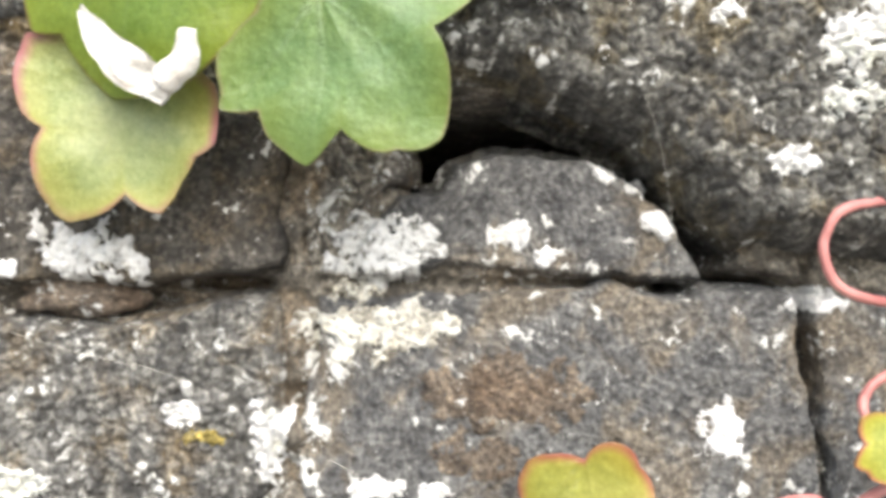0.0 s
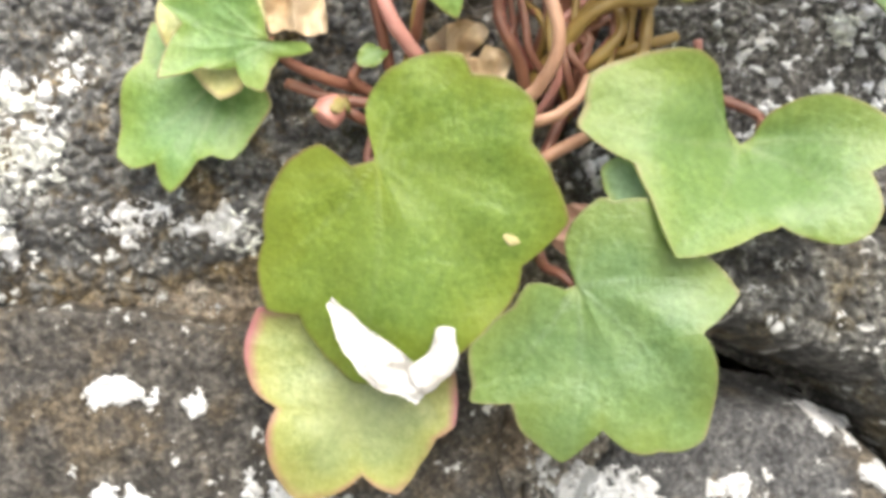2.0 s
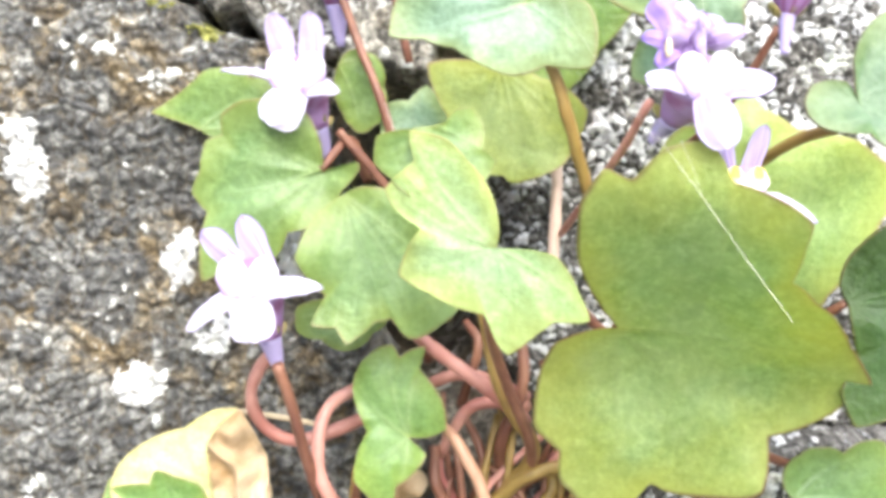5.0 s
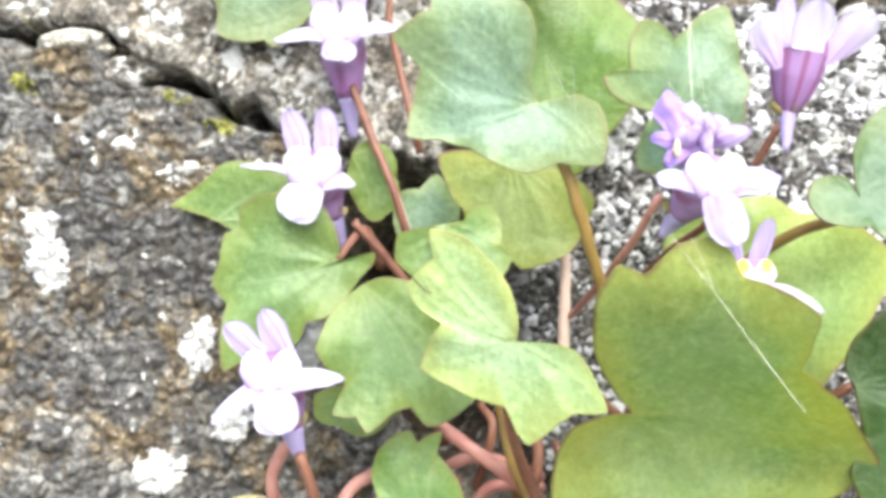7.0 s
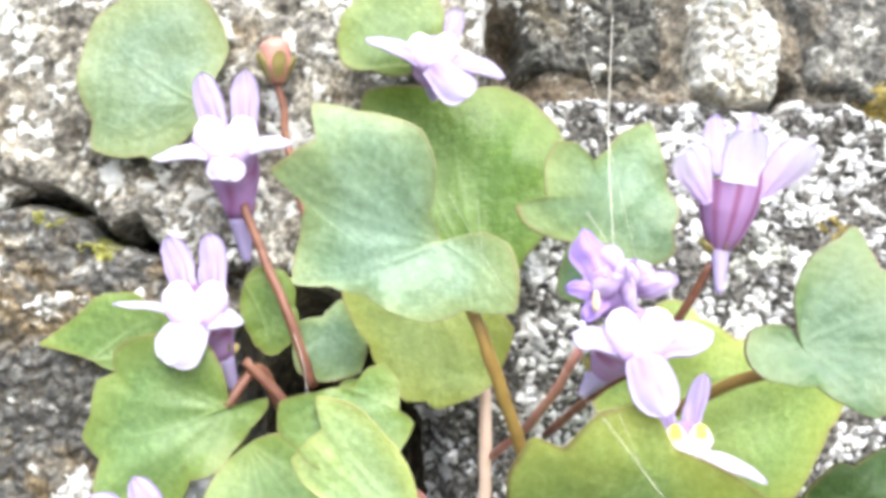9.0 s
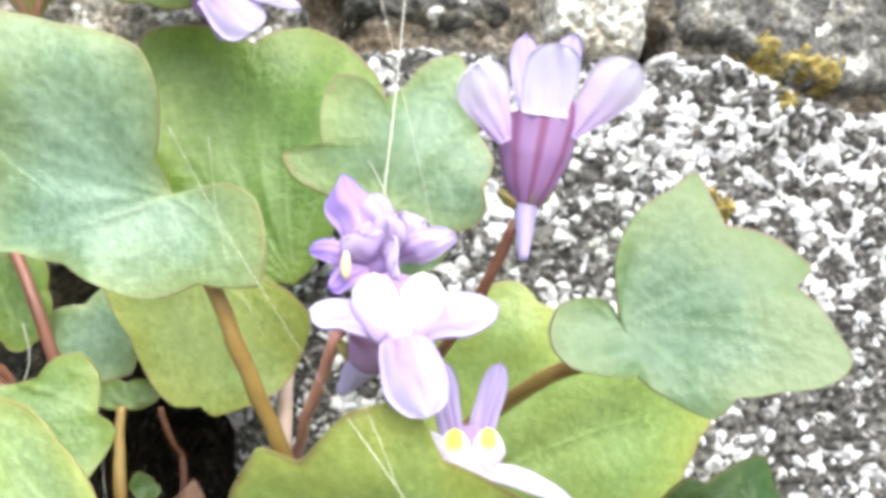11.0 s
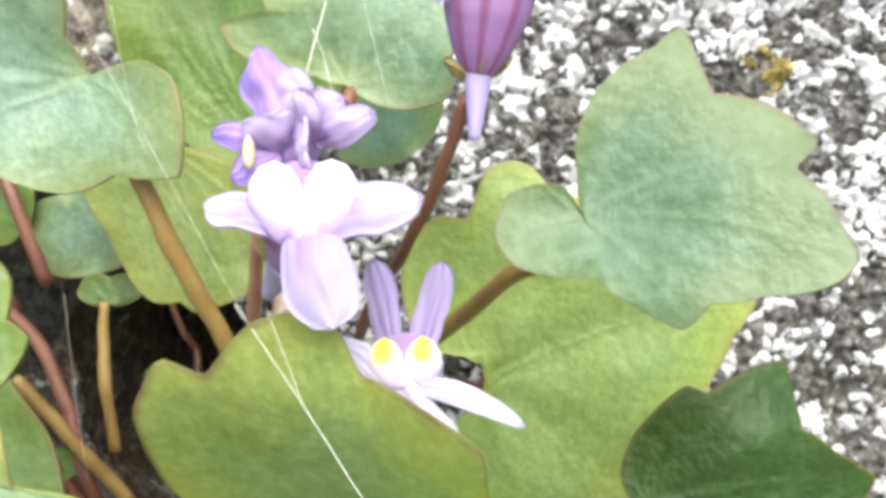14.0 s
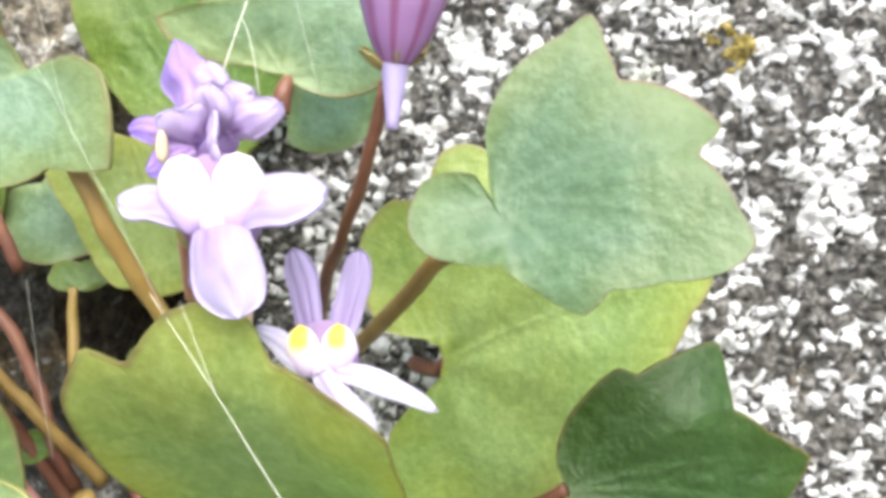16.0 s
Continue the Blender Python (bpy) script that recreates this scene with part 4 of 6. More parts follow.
def petal(base, tip, width, material, parent, name, face=(0, -1, 0), curl=0.6, cupped=0.3, label="", taper=0.55, stripes=0, point=0.0, crumple=0.08):
    """A thin petal from its base to its rounded tip."""
    b, t, f = np.array(base, float), np.array(tip, float), np.array(face, float)
    axis = t - b
    ln = np.linalg.norm(axis)
    axis /= ln
    out = f - axis * f.dot(axis)
    out /= np.linalg.norm(out) + 1e-9
    side = np.cross(axis, out)
    ns, nw = 18, 11
    S, W = np.meshgrid(np.linspace(0, 1, ns), np.linspace(-1, 1, nw), indexing="ij")
    prof = (taper + (1 - taper) * np.sin(np.clip(S * 1.25, 0, 1) * math.pi / 2)) * np.sqrt(np.clip(1 - np.clip((S - 0.58) / 0.42, 0, 1) ** 2.3, 0.004, 1)) * (1 - point * S)
    pos = b + np.multiply.outer(S * ln, axis) + np.multiply.outer(W * prof * width / 2, side)
    pos = pos + np.multiply.outer(curl * np.sin(S * math.pi) * ln * 0.16 - cupped * (W ** 2) * prof * width * 0.5 + 0.05 * np.sin(W * 9 + S * 5), out)
    for k in range(3):
        pos[..., k] += crumple * (value_noise(pos[..., 0] + 3 * k, pos[..., 2] + pos[..., 1], 1.1, k) + 0.4 * value_noise(pos[..., 0], pos[..., 2] + 5 * k, 0.5, k + 2))
    top = pos.reshape(-1, 3)
    low = top - out * 0.14
    F0 = grid_faces(nw, ns)
    F = [tuple(q) for q in F0] + [tuple(q[::-1] + len(top)) for q in F0]
    ring = [*range(nw), *[nw * k + nw - 1 for k in range(1, ns)], *[nw * (ns - 1) + k for k in range(nw - 2, -1, -1)], *[nw * k for k in range(ns - 2, 0, -1)]]
    F += [(ring[k], ring[(k + 1) % len(ring)], ring[(k + 1) % len(ring)] + len(top), ring[k] + len(top)) for k in range(len(ring))]
    lines = np.zeros(S.size)
    if stripes:
        w, s = W.ravel(), S.ravel()
        for c in (-0.3, 0.05, 0.4):
            lines = np.maximum(lines, np.exp(-((w - c) / 0.09) ** 2) * np.clip(1.25 - s * 1.5, 0, 1))
    return mesh_object(name, np.vstack([top, low]), F, material, parent, label, {"along": np.tile(S.ravel(), 2), "vein": np.tile(lines, 2)})


def blob(centre, radii, material, parent, name, label="", lumps=0.06):
    bm = bmesh.new()
    bmesh.ops.create_icosphere(bm, subdivisions=3, radius=1)
    V = np.array([v.co[:] for v in bm.verts])
    F = [[v.index for v in f.verts] for f in bm.faces]
    bm.free()
    V = V * (1 + lumps * value_noise(V[:, 0] + centre[0], V[:, 2] + centre[2], 0.6, 2))[:, None]
    return mesh_object(name, V * np.array(radii) + np.array(centre), F, material, parent, label)


def flower(p, l, r, c, s, ul=None, ur=None, yellow=0.3, wide=(1.5, 1.5, 2.6), point=0.5, size=1.0, lobe=None):
    """A two-lipped spurred flower: tips of the lobes, the palate and the spur."""
    p, l, r, c, s = (np.array(v, float) for v in (p, l, r, c, s))
    lobe = lobe or PETAL_LOWER
    throat = p + (0, 1.2 * size, 0)
    end = throat * 0.4 + s * 0.6 + (0, 0.4, 0)
    V, F = tube([throat + (0, -0.5 * size, 0.2), throat * 0.6 + end * 0.4 + (0, 0.5 * size, 0), end], (1.25 * size, 1.25 * size, 0.62 * size), 16, 6)
    along = np.clip(np.linalg.norm(V - throat, axis=1) / 4, 0, 1)
    body = mesh_object("flower", V, F, PETAL_TUBE, toadflax, "lilac two-lipped flower with a white palate",
                       {"along": along, "vein": np.clip(np.sin(np.arctan2(V[:, 1] - p[1], V[:, 0] - p[0]) * 9) * 2 - 1, 0, 1)})
    V, F = tube([end, end * 0.5 + s * 0.5 + (0, 0.1, 0), s], (0.62 * size, 0.42 * size, 0.2 * size), 12, 6)
    mesh_object("spur", V, F, PETAL_UPPER, body, "", {"along": np.full(len(V), 1.0), "vein": np.zeros(len(V))})
    if ul is not None:
        for tip, k in ((ul, -1), (ur, 1)):
            petal(throat + (0.62 * k * size, 0.2, 0.5 * size), tip, 1.42 * size, PETAL_UPPER, body, "upper_petal", curl=-0.5, cupped=0.35, stripes=1, taper=0.85, label="lilac upper petal with dark veins")
    petal(p + (-0.35 * size, 0.35 * size, -0.35 * size), l, wide[0], lobe, body, "lower_petal", curl=0.9, cupped=0.45, face=(0, -1, 0.5), point=point, taper=0.95, stripes=1, crumple=0.12)
    petal(p + (0.35 * size, 0.35 * size, -0.35 * size), r, wide[1], lobe, body, "lower_petal", curl=0.9, cupped=0.45, face=(0, -1, 0.5), point=point, taper=0.95, stripes=1, crumple=0.12)
    petal(p + (0, 0.05, -0.55 * size), c, wide[2], lobe, body, "lower_petal", curl=0.8, cupped=0.5, face=(0, -1, 0.25), taper=0.7, stripes=1, crumple=0.1)
    humps, spots, tints = [], [], []
    for k in (-1, 1):
        hump = BALL_V * (1 + 0.05 * value_noise(BALL_V[:, 0] * 2, BALL_V[:, 2] * 2 + p[0], 0.7, 2))[:, None]
        hump[:, 0] *= 1 - 0.4 * np.clip(-hump[:, 2], 0, 1)
        hump[:, 0] -= 0.18 * k * np.clip(-hump[:, 2], 0, 1)
        hump[:, 1] *= 0.75 + 0.3 * hump[:, 2]
        tints.append(np.clip(0.4 - 0.6 * hump[:, 2] + 0.3 * k * hump[:, 0], 0, 1))
        spots.append(yellow * np.exp(-((hump[:, 0] / 0.42) ** 2 + ((hump[:, 2] - 0.62) / 0.5) ** 2)) * (hump[:, 1] < 0.3))
        humps.append(hump * np.array((0.82, 0.62, 1.15)) * size + p + np.array((0.78 * k * size, 0.25, 0.12)))
    humps.append(BALL_V * np.array((0.5, 0.36, 0.8)) * size + p + np.array((0, 0.3, -0.4 * size)))
    spots.append(np.zeros(len(BALL_V)))
    tints.append(np.full(len(BALL_V), 0.6))
    F = np.vstack([BALL_F + k * len(BALL_V) for k in range(3)])
    mesh_object("palate", np.vstack(humps), F, PALATE, body, "white palate with yellow humps", {"spot": np.concatenate(spots), "tint": np.concatenate(tints)})
    for k in range(4):
        a = k * math.pi / 2 + 0.5
        petal(end + (0.2 * math.cos(a), 0.2 * math.sin(a), -0.2), end + (0.85 * size * math.cos(a), 0.7 * size * math.sin(a), 0.8 * size), 0.42 * size, SEPAL, body, "sepal")
    return body


def side_flower(mouth, end, spur, lobes):
    """A flower seen from below: a flared striped tube, the spur under it and the lobes above."""
    mouth, end, spur = (np.array(v, float) for v in (mouth, end, spur))
    V, F = tube([mouth + (0, 0, 0.25), mouth, mouth * 0.62 + end * 0.38, mouth * 0.25 + end * 0.75, end], (1.6, 1.55, 1.35, 0.95, 0.5), 60, 8)
    along = np.clip(np.linalg.norm(V - mouth, axis=1) / 2.4, 0, 1)
    body = mesh_object("flower", V, F, PETAL_TUBE, toadflax, "purple flower tube with pale lobes above",
                       {"along": along, "vein": np.clip(np.sin(np.arange(len(V)) % 60 * 2 * math.pi / 60 * 9) * 2 - 0.6, 0, 1)})
    V, F = tube([end + (0, 0, 0.3), end * 0.5 + spur * 0.5, spur], (0.5, 0.32, 0.18), 12, 6)
    mesh_object("spur", V, F, PETAL_UPPER, body, "", {"along": np.full(len(V), 1.0), "vein": np.zeros(len(V))})
    for root, tip, width, kind in lobes:
        petal(root, tip, width, (PETAL_LOWER, PETAL_UPPER, PETAL_FLARE)[kind], body, "upper_petal" if kind == 1 else "lower_petal", curl=-0.4, cupped=0.3, taper=(0.85, 0.3, 0.22)[kind], face=(0, -1, -0.2))
    for k in range(4):
        a = k * math.pi / 2 + 0.3
        petal(end + (0.3 * math.cos(a), 0.3 * math.sin(a), -0.2), end + (1.1 * math.cos(a), 0.9 * math.sin(a), 0.5), 0.45, SEPAL, body, "sepal", face=(math.cos(a), math.sin(a), -0.3))
    return body


def spent_flower(base, tip, left, right):
    """A withered flower above the open one: a rolled upright petal and a ring of limp, creased petals round the throat."""
    base, tip, left, right = (np.array(v, float) for v in (base, tip, left, right))
    V, F = tube([base + (0, 1.4, -0.8), base + (0, 0.5, 0), base * 0.6 + tip * 0.4 + (0, 0.3, 0)], (0.5, 0.75, 0.5), 14, 6)
    V = V + 0.2 * np.stack([value_noise(V[:, 2], V[:, 0], 0.8, k) for k in (1, 2, 3)], 1)
    body = mesh_object("spent_flower", V, F, PETAL_PURPLE, toadflax, "withered violet flower with crumpled petals", {"along": np.full(len(V), 0.4), "vein": np.zeros(len(V))})
    petal(base + (-0.2, 0, 0.2), tip, 1.5, PETAL_PURPLE, body, "petal", curl=0.4, cupped=0.9, stripes=1, crumple=0.24, taper=0.9)
    petal(base + (0.3, 0.2, 0.4), tip + (1.1, -0.4, -0.7), 1.6, PETAL_FADED, body, "petal", curl=0.6, cupped=0.5, stripes=1, crumple=0.3, taper=0.9)
    petal(base + (0.5, -0.3, 0.1), base + (1.5, -1.0, 1.1), 1.8, PETAL_FADED, body, "petal", curl=0.8, cupped=0.4, stripes=1, crumple=0.34, taper=0.8)
    petal(base + (0.0, -0.4, 0.0), base + (0.6, -1.3, 1.3), 1.7, PETAL_FADED, body, "petal", curl=1.2, cupped=0.3, stripes=1, crumple=0.36, taper=0.8)
    petal(base + (-0.3, -0.4, 0.0), base + (-0.7, -1.2, 0.9), 1.5, PETAL_FADED, body, "petal", curl=1.2, cupped=0.4, stripes=1, crumple=0.32, taper=0.8)
    petal(base + (-0.5, -0.3, 0), left, 1.2, PETAL_PURPLE, body, "petal", curl=0.7, cupped=0.5, point=0.4, crumple=0.24, stripes=1)
    petal(base + (-0.5, -0.4, -0.3), left + (0.5, -0.2, -1.2), 1.0, PETAL_PURPLE, body, "petal", curl=0.7, cupped=0.5, point=0.3, crumple=0.24, stripes=1)
    petal(base + (0.7, -0.4, 0), right, 1.3, PETAL_FADED, body, "petal", curl=0.8, cupped=0.5, point=0.4, crumple=0.24, stripes=1)
    petal(base + (0.1, -0.8, -0.3), base + (0.5, -1.5, -0.2), 1.5, PETAL_FADED, body, "petal", curl=0.8, cupped=0.4, crumple=0.3, taper=0.9, stripes=1)
    blob(base + (-1.1, -1.1, -0.3), (0.2, 0.2, 0.5), STRAW, body, "stamen")
    return body


def flower_bud(base, tip):
    base, tip = np.array(base, float), np.array(tip, float)
    V, F = tube([base, base * 0.6 + tip * 0.4, tip * 0.85 + base * 0.15, tip], (0.45, 1.0, 0.95, 0.3), 14, 6)
    body = mesh_object("flower_bud", V, F, STEM_PINK, toadflax, "closed pink bud in a green calyx")
    for k in range(5):
        a = k * 2 * math.pi / 5
        petal(base + (0.4 * math.cos(a), 0.4 * math.sin(a), 0), base * 0.4 + tip * 0.6 + (1.25 * math.cos(a), 1.25 * math.sin(a), 0), 0.9, SEPAL, body, "sepal", face=(math.cos(a), math.sin(a), 0), curl=0.5)
    return body


def silk_thread(points, thick=0.014):
    V, F = tube(points, (thick, thick, thick), 6, 6)
    ob = mesh_object("silk_thread", V, F, SILK)
    return tagged(ob, "fine pale spider silk thread strung between leaves", "spider silk", "silk threads")


leaf((-11.4, -8.4, 21.2), (-0.2, -0.08), 109, 5.9,
     [(14, 6.3, 0.7, 19, 8.3), (32, 9.1, 0.7, 49, 9.2), (64, 8.6, 0.7, 76, 9.0), (92, 9.1, 0.7, 99, 7.4), (115, 7.7, 0.7, 138, 8.2), (172, 7.0, 0.7, 210, 6.1), (236, 6.6, 0.7, 248, 6.5), (265, 9.3, 0.7, 281, 9.3), (296, 9.6, 0.7, 302, 11.2), (312, 11.5, 0.7, 323, 11.1), (327, 11.9, 0.7, 337, 11.6), (349, 10.7, 0.7, 357, 9.2), (360, 7.8, 0.7, 360, 6.4)],
     GREEN_WARM, cup=0.6, stalk=[(-13.3, -8.2, 26.8), (-13.8, -7.0, 27.2), (-12.3, -4.0, 32.1), (-9.5, -2.0, 34.0)], veins=[(40, 9.1), (78, 8.8), (137, 8.0), (226, 6.0), (265, 9.1), (302, 11.2), (337, 11.5)])  # big yellow-green
leaf((-14.6, -5.6, 11.7), (-0.03, 0.05), 80, 5.2,
     [(35, 6.7, 0.7, 53, 8.6), (65, 8.0, 0.7, 76, 7.2), (88, 6.1, 0.7, 96, 4.6), (112, 5.3, 0.7, 129, 5.8), (152, 6.3, 0.7, 161, 6.3), (180, 5.0, 0.7, 199, 3.8), (208, 4.8, 0.7, 219, 5.7), (244, 5.1, 0.7, 264, 5.2), (274, 6.2, 0.7, 293, 6.4), (308, 6.8, 0.7, 326, 6.2)],
     GREEN_RED, cup=0.5, veins=[(56, 8.2), (80, 6.7), (158, 6.2), (221, 5.5), (275, 6.1)])  # red-rimmed under
leaf((-0.0, -9.6, 16.3), (-0.12, -0.03), 117, 3.9,
     [(10, 4.1, 0.7, 17, 5.0), (25, 5.8, 0.7, 40, 5.8), (58, 7.1, 0.7, 64, 7.8), (81, 8.0, 0.7, 87, 8.5), (96, 6.3, 0.7, 110, 6.9), (134, 7.2, 0.7, 143, 5.6), (150, 4.6, 0.7, 161, 5.6), (181, 6.6, 0.5, 201, 7.7), (219, 6.8, 0.7, 238, 5.9), (255, 5.2, 0.7, 266, 8.2), (284, 7.8, 0.7, 301, 7.1), (319, 8.8, 0.7, 332, 8.3), (337, 8.6, 0.7, 350, 7.4), (356, 6.4, 0.7, 358, 5.3)],
     GREEN_BLUE, cup=0.7, stalk=[(-1.8, -9.2, 19.8), (-2.5, -8.0, 20.4), (-3.6, -6.5, 21.4), (-3.4, -4.0, 26.4), (-0.6, -1.0, 32.3)], veins=[(86, 8.0), (133, 7.0), (201, 7.5), (267, 7.9), (337, 8.4)])  # lower blue-green
leaf((8.7, -10.4, 25.7), (0, 0.2), 91, 2.6,
     [(13, 3.7, 0.7, 13, 5.4), (14, 7.0, 0.7, 22, 8.5), (37, 9.8, 0.7, 56, 11.7), (65, 11.0, 0.7, 72, 11.1), (80, 7.4, 0.7, 96, 6.6), (127, 6.8, 0.7, 143, 4.7), (176, 2.7, 0.7, 206, 2.6), (222, 4.1, 0.7, 232, 5.5), (244, 6.5, 0.7, 258, 6.8), (277, 6.3, 0.7, 283, 8.6), (299, 8.4, 0.7, 317, 7.3), (330, 6.0, 0.7, 342, 4.6), (347, 3.1, 0.7, 353, 2.8)],
     GREEN_BRIGHT, cup=0.7, funnel=4.0, stalk=[(10.2, -5.4, 29.1), (9.6, -3.5, 30.7), (1.1, -2.0, 33.6)], veins=[(68, 10.9), (126, 6.7), (250, 6.5), (283, 8.3), (23, 8.3)])  # bright folded
leaf((-24.8, -4.2, 29.6), (0, 0.1), 57, 3.3,
     [(26, 3.5, 0.7, 45, 5.6), (57, 6.4, 0.7, 75, 4.5), (97, 4.5, 0.7, 133, 4.3), (154, 5.1, 0.7, 166, 4.8), (179, 3.5, 0.7, 191, 4.5), (200, 4.9, 0.7, 225, 2.8), (244, 2.8, 0.7, 252, 3.4), (259, 3.8, 0.7, 283, 3.9), (312, 5.0, 0.7, 330, 4.8)],
     GREEN_BRIGHT, cup=0.8, veins=[(58, 6.0), (153, 4.9), (199, 4.8), (259, 3.7), (312, 4.9)])  # left green
leaf((-21.7, -8.1, 33.7), (0.05, 0.05), -1, 2.1,
     [(15, 2.0, 0.7, 42, 2.3), (65, 2.8, 0.7, 99, 3.0), (116, 3.6, 0.7, 130, 3.0), (143, 3.8, 0.7, 154, 4.7), (159, 3.6, 0.7, 164, 3.1), (189, 3.8, 0.7, 211, 4.8), (223, 2.5, 0.7, 278, 1.6), (287, 2.8, 0.7, 302, 3.5), (323, 2.8, 0.7, 341, 2.8), (347, 3.7, 0.7, 353, 4.7), (360, 4.2, 0.7, 360, 4.2), (360, 3.3, 0.7, 360, 2.7)],
     GREEN_BRIGHT, cup=0.9, stalk=[(-19.6, -8.0, 33.7), (-18.7, -6.0, 32.7), (-16.7, -4.5, 32.0), (-13.6, -2.0, 31.4)], veins=[(114, 3.5), (154, 4.5), (210, 4.7), (302, 3.3), (353, 4.6)])  # left small lobed
leaf((-22.7, -6.4, 35.2), (0, 0.05), 16, 2.7,
     [(29, 3.4, 0.7, 37, 6.8), (48, 5.8, 0.7, 64, 4.1), (103, 3.6, 0.7, 140, 3.8), (161, 3.8, 0.7, 186, 3.7), (229, 3.7, 0.7, 254, 4.8), (270, 4.5, 0.7, 292, 3.3), (325, 2.8, 0.7, 342, 2.7)],
     LEAF_YELLOW, cup=0.6, veins=[(37, 6.8), (103, 3.6), (160, 3.7), (254, 4.6)])  # yellowing
leaf((8.1, -12.4, 46.2), (-0.13, -0.1), 171, 4.3,
     [(4, 5.6, 0.7, 12, 7.5), (29, 8.9, 0.7, 41, 10.0), (54, 9.8, 0.7, 61, 11.0), (70, 11.3, 0.7, 77, 11.3), (83, 10.3, 0.7, 88, 8.7), (100, 9.1, 0.7, 118, 9.6), (126, 9.7, 0.7, 140, 7.2), (158, 8.4, 0.7, 177, 9.8), (191, 7.5, 0.7, 218, 5.3), (237, 4.8, 0.7, 248, 6.1), (253, 7.1, 0.7, 269, 7.8), (282, 8.4, 0.7, 284, 9.6), (289, 10.4, 0.7, 298, 10.6), (310, 9.8, 0.8, 314, 11.0), (324, 10.3, 0.7, 336, 8.5), (347, 6.1, 0.7, 356, 4.6)],
     GREEN_LIT, cup=-0.5, funnel=0.8, fold=(-3.5, 12, 8.6, 0.8), stalk=[(4.5, -10.5, 46.7), (4.5, -9.0, 45.9), (3.5, -5.0, 46.9), (1.7, -1.0, 49.7)], veins=[(37, 9.0), (76, 11.0), (125, 9.4), (176, 9.7), (254, 7.0), (290, 10.2), (328, 9.3)])  # wide front
leaf((-5.0, -19.6, 51.1), (-0.38, -0.18), 1, 1.7,
     [(32, 2.1, 0.7, 64, 3.1), (87, 4.3, 0.7, 99, 5.5), (115, 6.5, 0.7, 119, 5.0), (143, 5.0, 0.7, 151, 3.9), (154, 2.3, 0.7, 191, 3.1), (204, 3.6, 0.7, 234, 2.9), (289, 3.6, 0.7, 289, 4.8), (293, 5.9, 0.7, 313, 5.7), (321, 5.8, 0.7, 330, 7.2), (339, 6.1, 0.7, 355, 4.6), (360, 2.7, 0.7, 360, 2.2)],
     GREEN_PALE, cup=0.9, stalk=[(-3.6, -18.8, 47.6), (-3.2, -15.0, 46.2), (-1.8, -10.0, 42.8), (-0.0, -6.0, 38.7), (0.1, -2.0, 35.3)], veins=[(115, 6.3), (141, 4.8), (204, 3.4), (293, 5.7), (330, 7.1)])  # pale twisted
leaf((-16.9, -7.5, 54.6), (0, 0.08), 19, 3.5,
     [(23, 4.3, 0.7, 46, 5.3), (73, 5.5, 0.7, 91, 5.6), (106, 5.5, 0.7, 114, 4.5), (126, 5.0, 0.7, 149, 4.5), (166, 5.0, 0.7, 184, 4.3), (201, 5.5, 0.7, 217, 7.3), (226, 5.4, 0.7, 257, 4.5), (276, 3.1, 0.7, 296, 3.6), (321, 3.9, 0.7, 341, 4.7), (353, 5.8, 0.7, 360, 5.8)],
     GREEN_MID, cup=1.0, funnel=1.0, stalk=[(-13.7, -6.8, 55.8), (-12.1, -4.0, 57.9), (-11.0, -2.0, 55.5)], veins=[(99, 5.7), (166, 4.9), (216, 7.1), (295, 3.3), (356, 5.7)])  # left folded
leaf((-20.0, -2.6, 60.3), (0, 0), 218, 2.9,
     [(94, 2.9, 0.5, 132, 3.7), (164, 3.1, 0.5, 201, 2.0), (248, 2.4, 0.45, 293, 3.0), (330, 5.6, 0.85, 360, 2.9)],
     GREEN_BRIGHT, cup=0.3)  # left pointed
leaf((-10.3, -11.5, 50.3), (0, 0.2), 114, 4.1,
     [(27, 4.0, 0.7, 66, 4.2), (89, 3.6, 0.7, 109, 3.3), (117, 5.1, 0.7, 133, 4.4), (144, 5.1, 0.7, 164, 3.7), (180, 3.8, 0.7, 184, 5.2), (190, 5.5, 0.7, 206, 5.7), (219, 6.0, 0.7, 240, 4.9), (277, 4.1, 0.7, 316, 4.3), (339, 4.3, 0.7, 349, 4.2)],
     GREEN_MID, cup=0.8, stalk=[(-10.8, -9.5, 54.0), (-8.9, -4.5, 49.5), (-6.6, -2.0, 43.5)], veins=[(66, 4.1), (119, 5.0), (145, 5.0), (190, 5.3), (219, 5.8)])  # behind twisted
leaf((-7.9, -1.8, 59.4), (0, 0), -88, 2.4,
     [(41, 2.7, 0.7, 92, 2.3), (139, 2.3, 0.7, 165, 2.8), (197, 1.7, 0.7, 236, 2.5), (272, 2.4, 0.7, 312, 2.8)],
     GREEN_SAGE, cup=0.4)  # small rounded
leaf((-6.2, -18.6, 55.9), (0, 0), 111, 1.5,
     [(33, 2.0, 0.7, 55, 3.4), (78, 3.5, 0.7, 96, 2.9), (138, 2.8, 0.7, 194, 2.8), (215, 2.7, 0.7, 243, 2.9), (256, 2.2, 0.7, 285, 2.7), (307, 2.9, 0.7, 321, 2.4), (332, 1.6, 0.7, 346, 1.5)],
     GREEN_MID, cup=0.6, veins=[(76, 3.4), (243, 2.9), (306, 2.8)])  # half hidden
